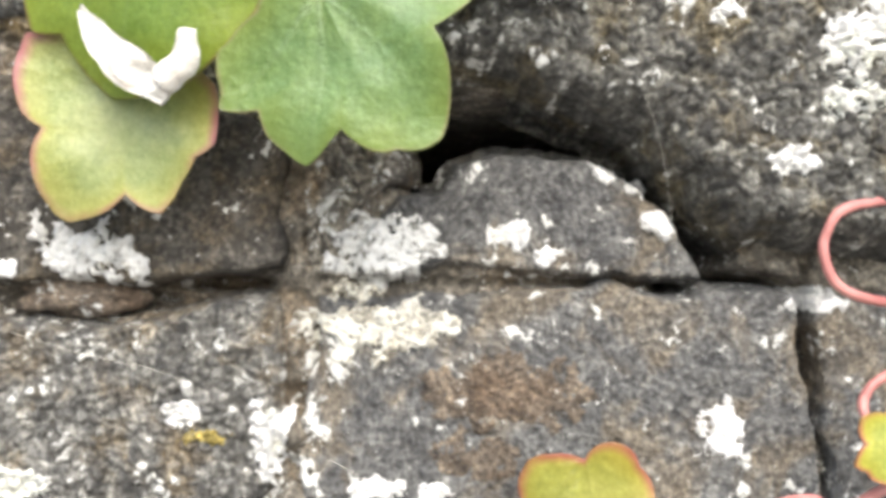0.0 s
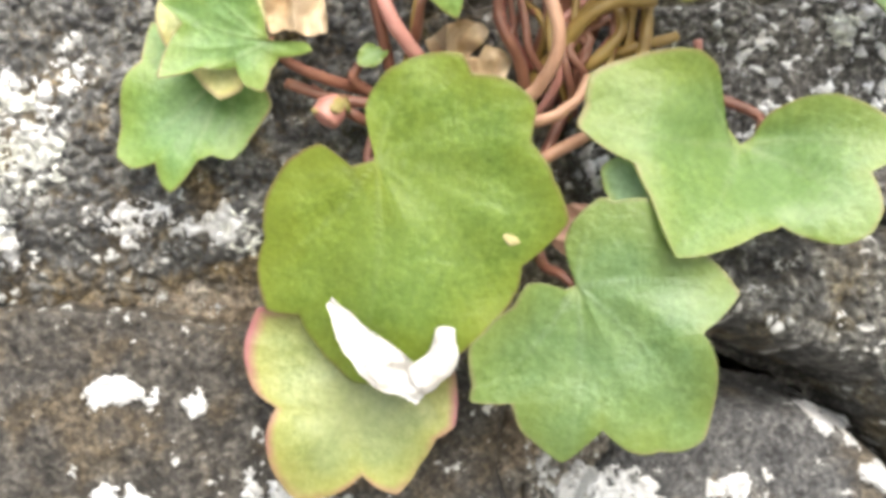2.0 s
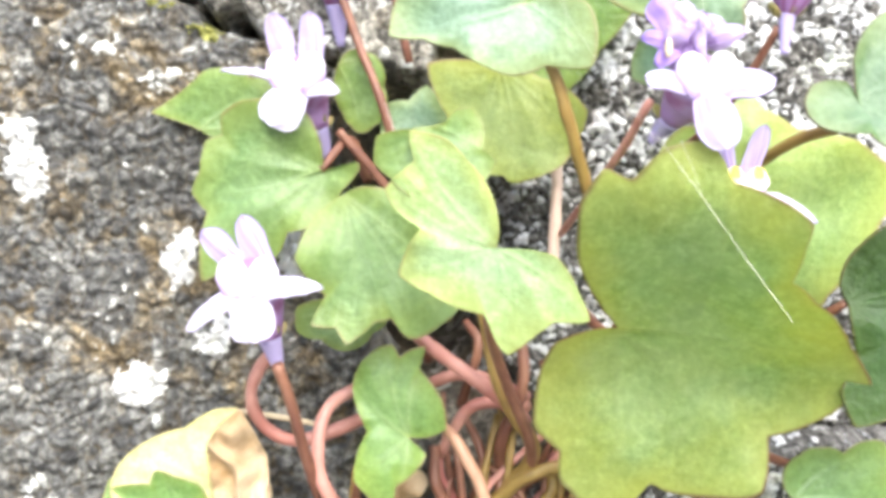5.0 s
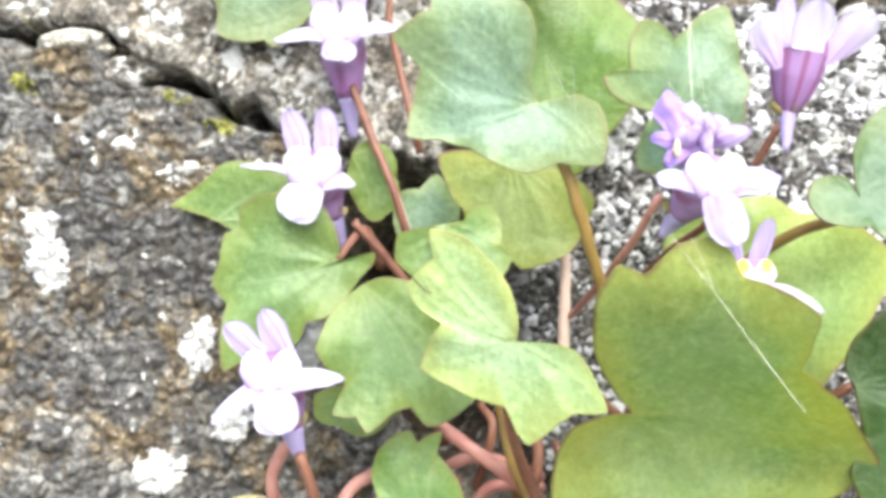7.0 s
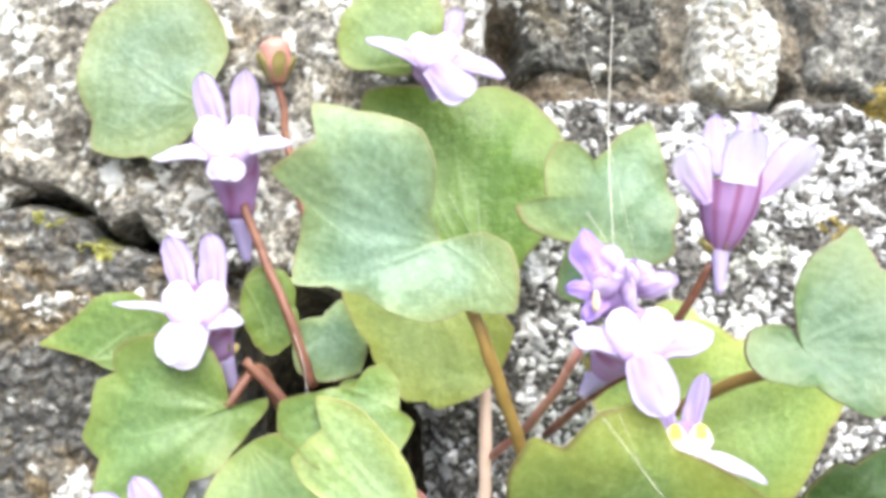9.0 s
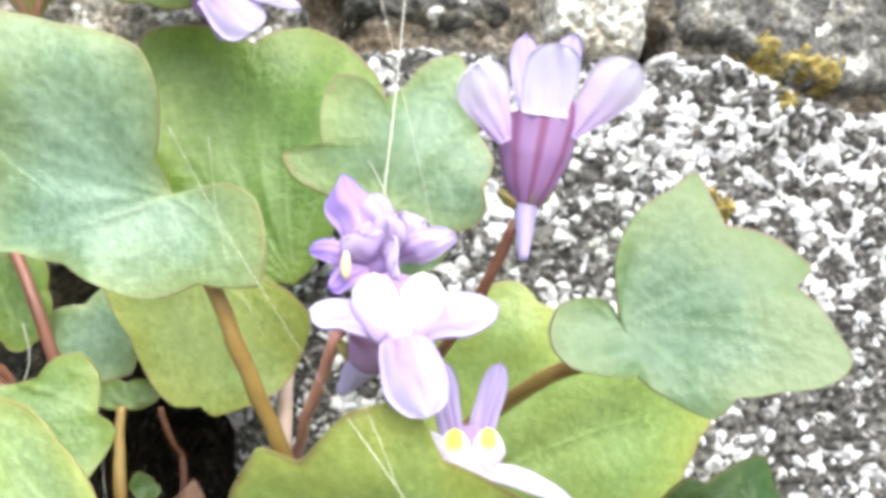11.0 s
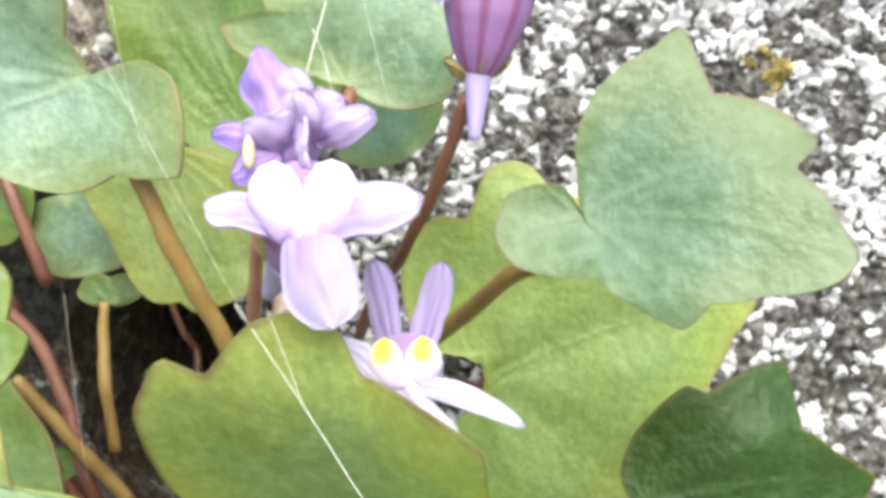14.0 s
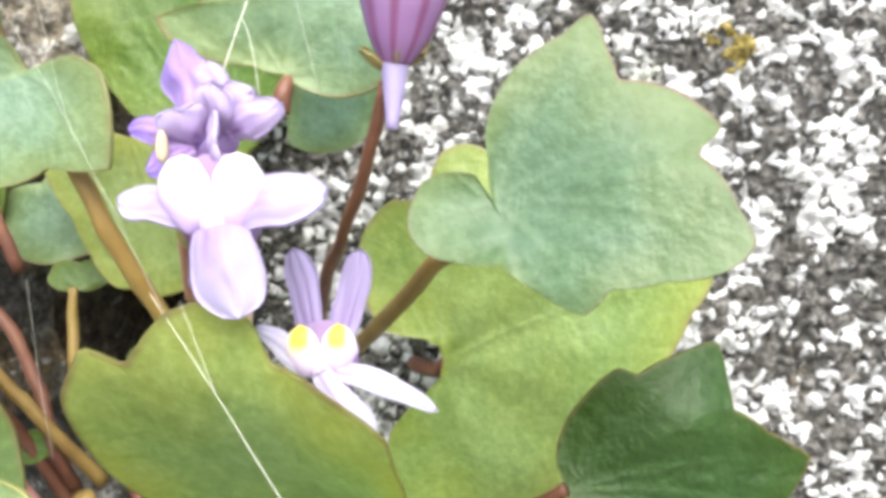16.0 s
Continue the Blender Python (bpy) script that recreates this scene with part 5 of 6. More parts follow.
leaf((-11.3, -2.6, 61.3), (0, 0), 136, 2.6,
     [(90, 2.1, 0.5, 111, 2.4), (127, 2.7, 0.5, 148, 2.3), (176, 1.9, 0.5, 244, 1.3), (293, 2.4, 0.5, 313, 2.7), (329, 3.0, 0.5, 360, 2.6)],
     GREEN_BRIGHT, cup=0.3)  # dark behind
leaf((-4.6, -17.8, 63.1), (-0.05, -0.04), 23, 3.0,
     [(25, 3.3, 0.7, 34, 4.6), (42, 5.7, 0.7, 51, 6.6), (63, 7.0, 0.7, 76, 7.4), (91, 8.4, 0.7, 95, 6.7), (108, 6.8, 0.7, 118, 7.1), (118, 4.8, 0.7, 139, 4.3), (168, 4.6, 0.7, 177, 2.9), (212, 1.8, 0.7, 260, 2.5), (284, 3.6, 0.7, 306, 4.5), (315, 6.7, 0.7, 333, 6.4), (345, 6.0, 0.7, 356, 4.9)],
     GREEN_GREY, cup=0.7, funnel=1.3, veins=[(90, 8.2), (117, 7.0), (166, 4.4), (316, 6.5), (49, 6.6)])  # dull grey-green
leaf((0.1, -3.0, 68.7), (0, 0), -73, 7.3,
     [(13, 6.6, 0.7, 27, 5.9), (53, 6.3, 0.7, 80, 7.2), (105, 7.8, 0.7, 125, 7.8), (140, 7.7, 0.7, 153, 7.0), (163, 6.1, 0.7, 175, 7.0), (186, 7.7, 0.7, 195, 8.3), (204, 8.9, 0.7, 221, 7.4), (244, 6.2, 0.7, 281, 5.6), (320, 6.1, 0.7, 352, 6.9)],
     GREEN_DEEP, cup=0.8, veins=[(106, 7.9), (140, 7.7), (186, 7.6), (206, 8.8), (255, 5.8)])  # broad behind
leaf((-1.8, -5.2, 59.2), (-0.05, 0), 101, 3.6,
     [(29, 5.3, 0.7, 44, 6.6), (57, 5.3, 0.7, 79, 3.7), (114, 3.5, 0.7, 143, 3.7), (163, 3.4, 0.7, 172, 3.9), (195, 3.9, 0.7, 223, 4.4), (247, 4.6, 0.7, 269, 5.0), (287, 4.4, 0.7, 320, 3.5)],
     GREEN_VIVID, cup=0.6, veins=[(43, 6.3), (106, 3.7), (172, 3.7), (237, 4.5), (271, 4.8)])  # below grey one
leaf((7.2, -14.0, 66.8), (0.03, 0), -103, 2.8,
     [(20, 3.5, 0.7, 36, 4.1), (53, 4.6, 0.7, 62, 4.5), (72, 3.8, 0.7, 93, 3.9), (112, 3.3, 0.7, 142, 3.9), (161, 4.8, 0.7, 180, 3.5), (189, 2.6, 0.7, 214, 2.0), (223, 3.2, 0.7, 236, 4.0), (253, 3.8, 0.7, 271, 3.5), (285, 3.3, 0.7, 289, 5.1), (301, 4.8, 0.7, 318, 3.8), (336, 2.9, 0.7, 348, 2.9)],
     GREEN_SAGE, cup=0.7, funnel=0.8, stalk=[(6.8, -13.5, 64.0), (6.6, -13.2, 63.4), (6.4, -13.0, 62.7)], veins=[(61, 4.3), (92, 3.8), (161, 4.7), (237, 3.9), (289, 5.0)])  # top small
leaf((7.6, -8.0, 63.4), (0, 0), 142, 2.0,
     [(25, 1.9, 0.7, 51, 2.2), (75, 2.6, 0.7, 103, 2.2), (144, 1.9, 0.7, 190, 2.0), (224, 2.4, 0.7, 247, 2.7), (274, 2.1, 0.7, 317, 1.8)],
     GREEN_SAGE, cup=0.4)  # behind top small
leaf((14.0, -5.0, 53.3), (0, -0.1), -151, 3.0,
     [(10, 3.6, 0.7, 10, 4.9), (11, 5.7, 0.7, 12, 6.9), (21, 8.6, 0.7, 39, 10.3), (59, 10.4, 0.7, 80, 8.8), (110, 7.2, 0.7, 138, 7.8), (153, 8.7, 0.7, 161, 9.9), (171, 10.1, 0.7, 191, 8.3), (217, 6.5, 0.7, 238, 7.2), (243, 8.1, 0.7, 249, 8.5), (256, 8.4, 0.7, 264, 7.2), (270, 6.6, 0.7, 278, 7.5), (285, 7.6, 0.7, 296, 7.4), (311, 6.6, 0.7, 329, 5.3), (336, 3.5, 0.7, 347, 2.7)],
     GREEN_VIVID, cup=0.7, stalk=[(11.4, -4.6, 51.8), (10.9, -3.0, 51.3), (9.7, -1.5, 51.4)], veins=[(22, 8.5), (80, 8.6), (161, 9.6), (248, 8.3), (284, 7.4)])  # pale rounded behind
leaf((14.7, -21.6, 58.2), (-0.15, 0.3), 116, 0.8,
     [(2, 1.4, 0.7, 3, 1.8), (19, 2.4, 0.7, 34, 2.9), (53, 3.0, 0.7, 66, 2.9), (81, 2.5, 0.7, 98, 1.8), (143, 1.1, 0.7, 178, 2.1), (193, 3.3, 0.7, 211, 3.4), (223, 4.6, 0.7, 228, 5.7), (233, 6.4, 0.7, 238, 6.8), (246, 6.4, 0.7, 256, 6.1), (263, 5.7, 0.7, 266, 6.8), (277, 6.5, 0.7, 284, 6.1), (294, 5.4, 0.7, 302, 6.1), (310, 6.9, 0.7, 315, 6.0), (327, 4.9, 0.7, 337, 3.8), (344, 2.9, 0.7, 347, 1.8)],
     GREEN_DUSTY, cup=0.6, funnel=0.8, stalk=[(14.4, -20.6, 58.9), (14.8, -19.0, 58.0), (12.5, -17.0, 57.2), (11.0, -13.0, 55.8), (9.0, -8.0, 54.0), (7.4, -4.0, 52.6)], stalk_material=STEM_OLIVE, veins=[(52, 2.8), (194, 3.3), (238, 6.7), (266, 6.7), (310, 6.8), (336, 3.8)])  # grey-green front
leaf((19.9, -15.5, 47.5), (-0.12, 0.1), 163, 3.6,
     [(28, 3.3, 0.7, 50, 3.4), (62, 5.4, 0.7, 79, 6.5), (92, 5.4, 0.7, 123, 3.5), (158, 3.2, 0.7, 195, 3.9), (217, 5.5, 0.7, 224, 5.1), (236, 4.7, 0.7, 255, 4.5), (261, 5.3, 0.7, 268, 6.5), (283, 5.8, 0.7, 297, 5.3), (303, 5.7, 0.7, 321, 5.2), (340, 4.7, 0.7, 351, 4.3)],
     GREEN_DARK, cup=0.9, stalk=[(16.4, -15.0, 48.6), (15.5, -13.0, 47.7), (14.1, -8.0, 45.6), (12.3, -2.0, 42.7)], veins=[(78, 6.2), (195, 3.9), (217, 5.4), (268, 6.4), (303, 5.5)])  # dark glossy
leaf((18.6, -8.5, 37.0), (0, 0), 195, 2.8,
     [(95, 2.2, 0.5, 119, 3.5), (144, 4.1, 0.5, 175, 3.1), (213, 4.0, 0.5, 252, 2.2), (281, 2.8, 0.5, 306, 3.2), (332, 3.5, 0.5, 360, 2.8)],
     GREEN_BLUE, cup=0.4, stalk=[(16.4, -8.0, 38.1), (15.6, -5.0, 38.1), (14.9, -2.0, 38.3)])  # right edge
leaf((-19.1, -2.6, 75.9), (0, 0), -26, 3.7,
     [(31, 4.3, 0.7, 47, 5.3), (65, 5.9, 0.7, 87, 6.4), (121, 5.9, 0.7, 155, 5.2), (187, 4.3, 0.7, 211, 4.3), (243, 4.3, 0.7, 257, 5.6), (278, 5.2, 0.7, 293, 4.8), (301, 5.3, 0.7, 331, 4.4), (351, 4.3, 0.7, 356, 4.0)],
     GREEN_GREY, cup=0.4, stalk=[(-15.8, -2.2, 74.4), (-15.4, -2.0, 73.2), (-14.5, -1.5, 68.9)], veins=[(62, 5.6), (157, 5.0), (256, 5.5), (301, 5.1)])  # round upper
leaf((-4.0, -5.0, 78.5), (0, 0), 246.3, 2.9,
     [(60, 3.2, 0.5, 86, 3.2), (112, 3.2, 0.45, 142, 3.4), (168, 3.7, 0.45, 194, 3.1), (229, 2.8, 0.45, 265, 2.7), (298, 3.1, 0.45, 317, 3.4), (333, 3.7, 0.5, 360, 2.9)],
     GREEN_MID, cup=0.3)  # round top
leaf((-9.1, -8.2, 40.3), (0, 0.08), -34, 1.6,
     [(16, 2.7, 0.7, 29, 3.7), (56, 3.7, 0.7, 94, 3.8), (98, 5.2, 0.7, 108, 4.6), (114, 4.0, 0.7, 121, 4.8), (132, 4.6, 0.7, 151, 3.9), (173, 2.9, 0.7, 209, 1.5), (242, 1.3, 0.7, 262, 2.6), (276, 4.0, 0.7, 290, 4.5), (308, 5.3, 0.7, 314, 3.9), (346, 3.3, 0.7, 360, 3.1), (360, 2.1, 0.7, 360, 1.9)],
     GREEN_BRIGHT, cup=0.9, stalk=[(-10.8, -7.6, 36.4), (-11.1, -5.0, 34.7), (-11.9, -2.0, 32.2)], veins=[(98, 5.0), (123, 4.7), (163, 3.3), (273, 3.4), (308, 5.2), (0, 2.9)])  # narrow twisted
leaf((-12.1, -5.2, 45.8), (0, 0), 77, 1.5,
     [(78, 3.2, 0.5, 93, 3.1), (110, 2.9, 0.55, 131, 1.6), (208, 1.5, 0.5, 275, 1.9), (300, 3.1, 0.5, 360, 1.5)],
     GREEN_MID, cup=0.3)  # tucked under
leaf((-13.7, -5.2, 33.4), (0, 0), 210, 1.1,
     [(16, 1.0, 0.5, 43, 0.8), (85, 0.7, 0.5, 131, 0.7), (161, 1.0, 0.5, 212, 0.5), (276, 0.8, 0.5, 360, 1.1)],
     GREEN_BRIGHT, cup=0.2, stalk=[(-14.5, -5.0, 32.9), (-14.9, -4.0, 32.0), (-13.5, -3.0, 31.1)])  # tiny
# pale in itself, and taken paler in colour to make up for its shading
leaf((1.4, -7.2, 25.4), (0, 0), 60, 2.4,
     [(76, 2.0, 0.5, 97, 1.5), (139, 1.1, 0.6, 191, 1.4), (215, 2.1, 0.5, 243, 2.4), (263, 2.8, 0.5, 360, 2.4)],
     GREEN_PALE, cup=0.2)  # sliver behind
leaf((14.5, -7.5, -10.7), (0, 0), 90, 2.8,
     [(35, 3.8, 0.6, 46, 4.2), (56, 4.3, 0.45, 90, 3.6), (99, 4.3, 0.5, 135, 3.4), (185, 3.9, 0.6, 235, 4.2), (265, 4.0, 0.45, 308, 4.1), (336, 4.3, 0.42, 360, 2.8)],
     GREEN_SEED, cup=0.4)  # red seedling leaf
leaf((33.3, -7.5, -6.6), (0, 0), 303, 2.5,
     [(56, 3.1, 0.5, 86, 3.0), (114, 3.2, 0.5, 168, 1.8), (205, 2.6, 0.5, 241, 2.0), (265, 3.0, 0.6, 282, 2.6), (304, 2.7, 0.5, 360, 2.5)],
     GREEN_SEED, cup=0.4)  # seedling leaf at edge
leaf((-8.5, -4.0, 48.4), (0, 0), 179, 1.3,
     [(88, 0.8, 0.5, 140, 0.8), (170, 1.2, 0.6, 194, 1.0), (229, 0.9, 0.5, 278, 0.8), (315, 1.1, 0.5, 360, 1.3)],
     GREEN_BRIGHT, cup=0.2)  # low small
leaf((-6.6, 6.0, 51.0), (0, 0), 122, 0.9,
     [(57, 1.0, 0.5, 84, 0.9), (113, 0.9, 0.5, 146, 0.8), (180, 0.9, 0.5, 197, 0.9), (214, 0.9, 0.6, 259, 0.4), (348, 0.7, 0.5, 360, 0.9)],
     GREEN_BRIGHT, cup=0.2)  # inside small
leaf((-5.9, -3.4, 56.4), (0, 0), 268, 0.7,
     [(88, 1.6, 0.5, 105, 1.5), (126, 1.2, 0.5, 188, 0.6), (240, 1.3, 0.5, 262, 1.5), (281, 1.6, 0.5, 360, 0.7)],
     GREEN_BLUE, cup=0.2)  # inside round
flower(ul=(-19.7, -11.8, 51.8), ur=(-17.6, -11.8, 52.7), p=(-16.8, -13.8, 48.9), l=(-20.2, -13.4, 46.0), r=(-12.6, -13.4, 48.7), c=(-16.2, -14.0, 45.5), s=(-15.3, -10.3, 43.3), size=1.15)  # lower left
flower(ul=(-17.1, -5.5, 65.8), ur=(-14.7, -5.5, 65.9), p=(-15.3, -7.5, 61.5), l=(-20.0, -7.1, 61.8), r=(-12.5, -7.1, 60.7), c=(-16.8, -7.7, 58.3), s=(-13.4, -4.0, 56.5), wide=(0.7, 1.6, 2.8), size=1.2)  # middle left
flower(ul=(-15.7, -3.2, 76.1), ur=(-13.0, -3.2, 76.3), p=(-13.9, -5.2, 71.4), l=(-18.3, -4.8, 70.4), r=(-10.0, -4.8, 71.4), c=(-13.9, -5.4, 69.0), s=(-13.1, -1.2, 64.5), wide=(1.4, 1.4, 2.4), size=1.25)  # upper left
flower(ul=(-2.0, -4.8, 80.1), ur=(0.2, -4.8, 79.7), p=(-1.5, -6.8, 76.4), l=(-5.4, -6.4, 77.3), r=(2.8, -6.4, 75.0), c=(0.6, -7.0, 73.6), s=(-1.3, -3.3, 74.3), lobe=PETAL_LILAC)  # top
flower(p=(6.4, -22.6, 59.4), l=(3.5, -22.0, 59.6), r=(9.7, -22.2, 59.6), c=(7.2, -23.1, 56.0), s=(4.5, -18.5, 56.7), wide=(1.35, 1.7, 2.15), point=0.12, size=1.02, yellow=0.3, lobe=PETAL_LILAC)  # pale centre
flower(ul=(8.0, -19.4, 57.8), ur=(10.2, -19.4, 57.7), p=(8.9, -20.6, 54.5), l=(6.8, -20.0, 55.5), r=(12.4, -20.6, 52.9), c=(10.4, -20.4, 51.8), s=(8.6, -15.5, 51.9), yellow=1.0, wide=(0.9, 0.9, 1.1), size=0.74)  # low yellow-throated
side_flower((11.9, -18.8, 66.4), (11.4, -18.4, 63.5), (11.2, -18.6, 61.4),
            [((10.5, -19.7, 65.6), (9.3, -21.2, 68.0), 2.0, 2), ((12.9, -19.7, 65.7), (15.0, -21.2, 68.1), 2.0, 2), ((11.8, -20.5, 66.3), (12.3, -21.4, 68.7), 2.0, 0), ((11.6, -18.2, 67.2), (11.7, -17.6, 70.3), 1.25, 1), ((12.6, -18.2, 67.2), (13.7, -17.6, 70.3), 1.25, 1)])  # tall right
spent_flower((5.8, -20.3, 61.3), (4.5, -19.4, 64.3), (3.6, -21.0, 61.8), (8.2, -21.6, 62.2))
flower_bud((-11.0, -2.6, 75.6), (-11.2, -3.2, 78.3))
stem([(-1.8, -15.7, 64.3), (-1.7, -15.6, 63.6), (-0.4, -15.9, 61.0), (0.6, -15.4, 58.3), (1.6, -14.1, 55.7), (2.8, -12.7, 52.6)], 0.42, STEM_OLIVE)  # grey leaf stalk
stem([(-15.3, -11.5, 44.1), (-14.4, -9.5, 40.5), (-13.9, -7.5, 37.7), (-12.3, -3.0, 31.2)], 0.45, STEM_BROWN)  # lower flower stalk
stem([(-15.9, -8.0, 44.9), (-17.3, -6.5, 43.0), (-17.8, -5.5, 41.1), (-17.0, -4.5, 39.2), (-14.7, -4.0, 38.4), (-10.5, -3.0, 39.8), (-8.7, -2.0, 40.5)], 0.52, STEM_PINK)  # loop a
stem([(-10.9, -4.0, 42.0), (-12.8, -5.5, 40.9), (-13.4, -6.5, 38.5), (-12.8, -6.5, 35.7), (-10.9, -5.0, 33.2), (-8.7, -3.0, 31.2)], 0.55, STEM_PINK)  # loop b
stem([(-9.5, -4.0, 47.1), (-7.2, -5.5, 45.4), (-4.6, -6.5, 43.5), (-2.1, -6.0, 41.7), (-0.2, -3.0, 39.8)], 0.58, STEM_PINK)  # upper pink
stem([(-3.4, -10.0, 47.7), (-2.2, -8.0, 42.7), (0.2, -5.0, 38.3), (-1.2, -3.0, 35.5), (-3.1, -1.5, 32.9)], 0.6, STEM_OLIVE)  # olive forked
stem([(3.6, -4.0, 37.2), (0.3, -4.5, 36.7), (-1.9, -3.0, 34.6), (-3.9, -1.5, 32.1)], 0.55, STEM_OLIVE)  # olive side
stem([(-7.0, -4.0, 40.5), (-5.0, -6.5, 39.3), (-3.2, -7.0, 36.4), (-2.7, -6.5, 33.7), (-3.9, -5.0, 31.3), (-6.2, -3.5, 30.1)], 0.5, STEM_TAN)  # arched
stem([(-6.6, -3.0, 42.1), (-5.0, -4.0, 42.8), (-2.9, -4.0, 42.6), (-0.0, -2.0, 41.3)], 0.5, STEM_PINK)  # cross a
stem([(-5.8, -2.5, 37.3), (-4.1, -4.0, 40.5), (-2.1, -4.0, 41.2), (-0.0, -2.0, 40.6)], 0.5, STEM_PINK)  # cross b
stem([(-6.1, -3.0, 38.0), (-5.9, -4.0, 35.6), (-4.6, -3.0, 33.4), (-3.8, -1.0, 30.6)], 0.5, STEM_BROWN)  # upright a
stem([(-4.2, -2.4, 46.2), (-3.4, -3.6, 45.0), (-3.8, -3.5, 43.0), (-4.4, -2.0, 40.5)], 0.4, STEM_BROWN)  # upright b
stem([(-0.7, -3.5, 46.2), (-0.5, -4.5, 42.2), (-1.7, -3.5, 38.8), (-1.7, -1.5, 35.8)], 0.5, STEM_BROWN)  # upright c
stem([(1.5, -3.0, 37.0), (1.6, -3.5, 35.2), (-0.1, -3.0, 33.4), (-2.3, -1.0, 32.1)], 0.5, STEM_OLIVE)  # right a
stem([(3.4, -3.0, 37.0), (2.9, -4.0, 33.8), (1.7, -3.0, 32.0), (-0.8, -1.0, 32.1)], 0.5, STEM_OLIVE)  # right b
stem([(5.3, -3.0, 35.2), (3.0, -3.5, 34.5), (0.4, -2.0, 33.7), (-1.5, -0.5, 32.8)], 0.45, STEM_OLIVE)  # right c
stem([(-0.4, -4.0, 32.4), (-1.4, -4.5, 30.7), (-3.5, -4.5, 29.6), (-5.4, -3.0, 29.8)], 0.45, STEM_TAN)  # low loop
stem([(-4.5, -5.0, 26.7), (-2.3, -4.0, 27.8), (-0.0, -3.0, 29.1), (1.8, -1.0, 30.6)], 0.5, STEM_TAN)  # low right
stem([(6.6, -3.0, 35.0), (6.8, -2.6, 33.5), (7.0, -2.0, 30.0)], 0.4, STEM_PINK)  # pink upright
stem([(-19.1, -4.0, 31.7), (-16.2, -3.5, 30.9), (-13.0, -3.0, 30.6), (-10.4, -1.0, 30.9)], 0.45, STEM_BROWN)  # side shoot
stem([(-17.6, -3.5, 31.5), (-14.4, -3.0, 29.7), (-11.9, -1.0, 29.1)], 0.45, STEM_BROWN)  # side shoot b
stem([(-10.9, -5.0, 37.0), (-11.4, -4.5, 33.8), (-11.9, -3.0, 31.2)], 0.42, STEM_OLIVE)  # small stalk
stem([(-13.1, -3.0, 67.9), (-11.7, -3.0, 64.3), (-10.1, -3.5, 60.4), (-8.9, -3.0, 56.7)], 0.38, STEM_BROWN)  # upper left flower stalk
stem([(-11.1, -2.6, 75.9), (-10.7, -2.2, 73.9), (-10.5, -2.0, 71.8), (-8.4, -2.5, 63.3)], 0.32, STEM_BROWN)  # bud stalk
stem([(-12.8, -5.0, 58.4), (-10.9, -4.6, 56.4), (-9.2, -4.0, 54.3), (-7.9, -4.0, 51.2), (-7.2, -4.0, 48.2), (-7.0, -2.5, 46.0)], 0.4, STEM_BROWN)  # middle flower stalk
stem([(1.9, -0.5, 58.4), (1.7, -1.5, 56.5), (1.6, -2.0, 52.6), (1.4, -2.2, 49.2), (1.0, -1.5, 46.5)], 0.5, STEM_PALE)  # pale upright
stem([(4.4, -18.8, 58.8), (3.3, -15.0, 56.1), (2.7, -10.0, 54.3), (2.0, -2.0, 52.2)], 0.32, STEM_PINK)  # pale flower stalk
stem([(11.0, -18.2, 62.9), (9.9, -16.0, 60.2), (8.5, -13.0, 57.9), (7.1, -9.0, 56.3), (5.3, -2.0, 53.4)], 0.3, STEM_BROWN)  # tall flower stalk
stem([(-9.6, -5.6, 52.7), (-8.0, -5.0, 50.6), (-6.5, -4.2, 48.4), (-5.4, -3.0, 46.4)], 0.42, STEM_OLIVE)  # inner a
stem([(-6.1, -3.6, 55.9), (-6.15, -3.8, 53.8), (-6.0, -4.0, 51.6), (-5.9, -3.4, 49.0)], 0.34, STEM_OLIVE)  # inner b
stem([(24.5, -6.0, -12.5), (26.4, -6.5, -10.6), (28.5, -6.5, -10.3), (30.4, -6.0, -11.1), (33.2, -5.0, -10.1), (35.1, -5.0, -9.2)], 0.45, STEM_RED)  # seedling runner
stem([(35.3, -3.0, 8.3), (32.7, -4.0, 8.0), (30.7, -4.5, 7.3), (29.8, -4.5, 5.4), (30.4, -4.5, 3.2), (32.3, -4.0, 2.0), (35.5, -2.5, 1.6)], 0.4, STEM_RED)  # seedling tendril
stem([(35.2, -3.0, -2.6), (33.2, -3.5, -3.7), (32.6, -4.0, -5.4), (33.6, -5.0, -7.8)], 0.4, STEM_RED)  # seedling side
stem([(-4.1, 2.0, 49.0), (-2.9, 1.0, 49.7), (-1.9, 0.0, 48.5), (-1.8, 1.0, 46.1)], 0.45, STEM_RED)  # hollow red
stem([(-5.8, 6.0, 55.4), (-5.2, 6.0, 53.5), (-4.6, 6.5, 52.3), (-4.3, 5.0, 50.0)], 0.28, STEM_BROWN)  # hollow thin
stem([(-4.9, -2.2, 39.3), (-4.3, -3.2, 36.0), (-3.6, -2.8, 33.4), (0.5, 0.5, 30.5)], 0.33, STEM_BROWN)  # root tangle
stem([(-0.8, -2.2, 39.7), (-1.2, -3.2, 36.9), (-1.0, -2.8, 34.7), (0.1, 0.5, 32.3)], 0.34, STEM_OLIVE)  # root tangle
stem([(-1.3, -2.2, 37.6), (-1.9, -3.2, 34.4), (-1.4, -2.8, 32.0), (0.1, 0.5, 29.1)], 0.35, STEM_BROWN)  # root tangle
stem([(1.5, -2.2, 39.1), (-2.6, -3.2, 35.3), (-2.1, -2.8, 32.4), (-4.3, 0.5, 29.0)], 0.32, STEM_PINK)  # root tangle
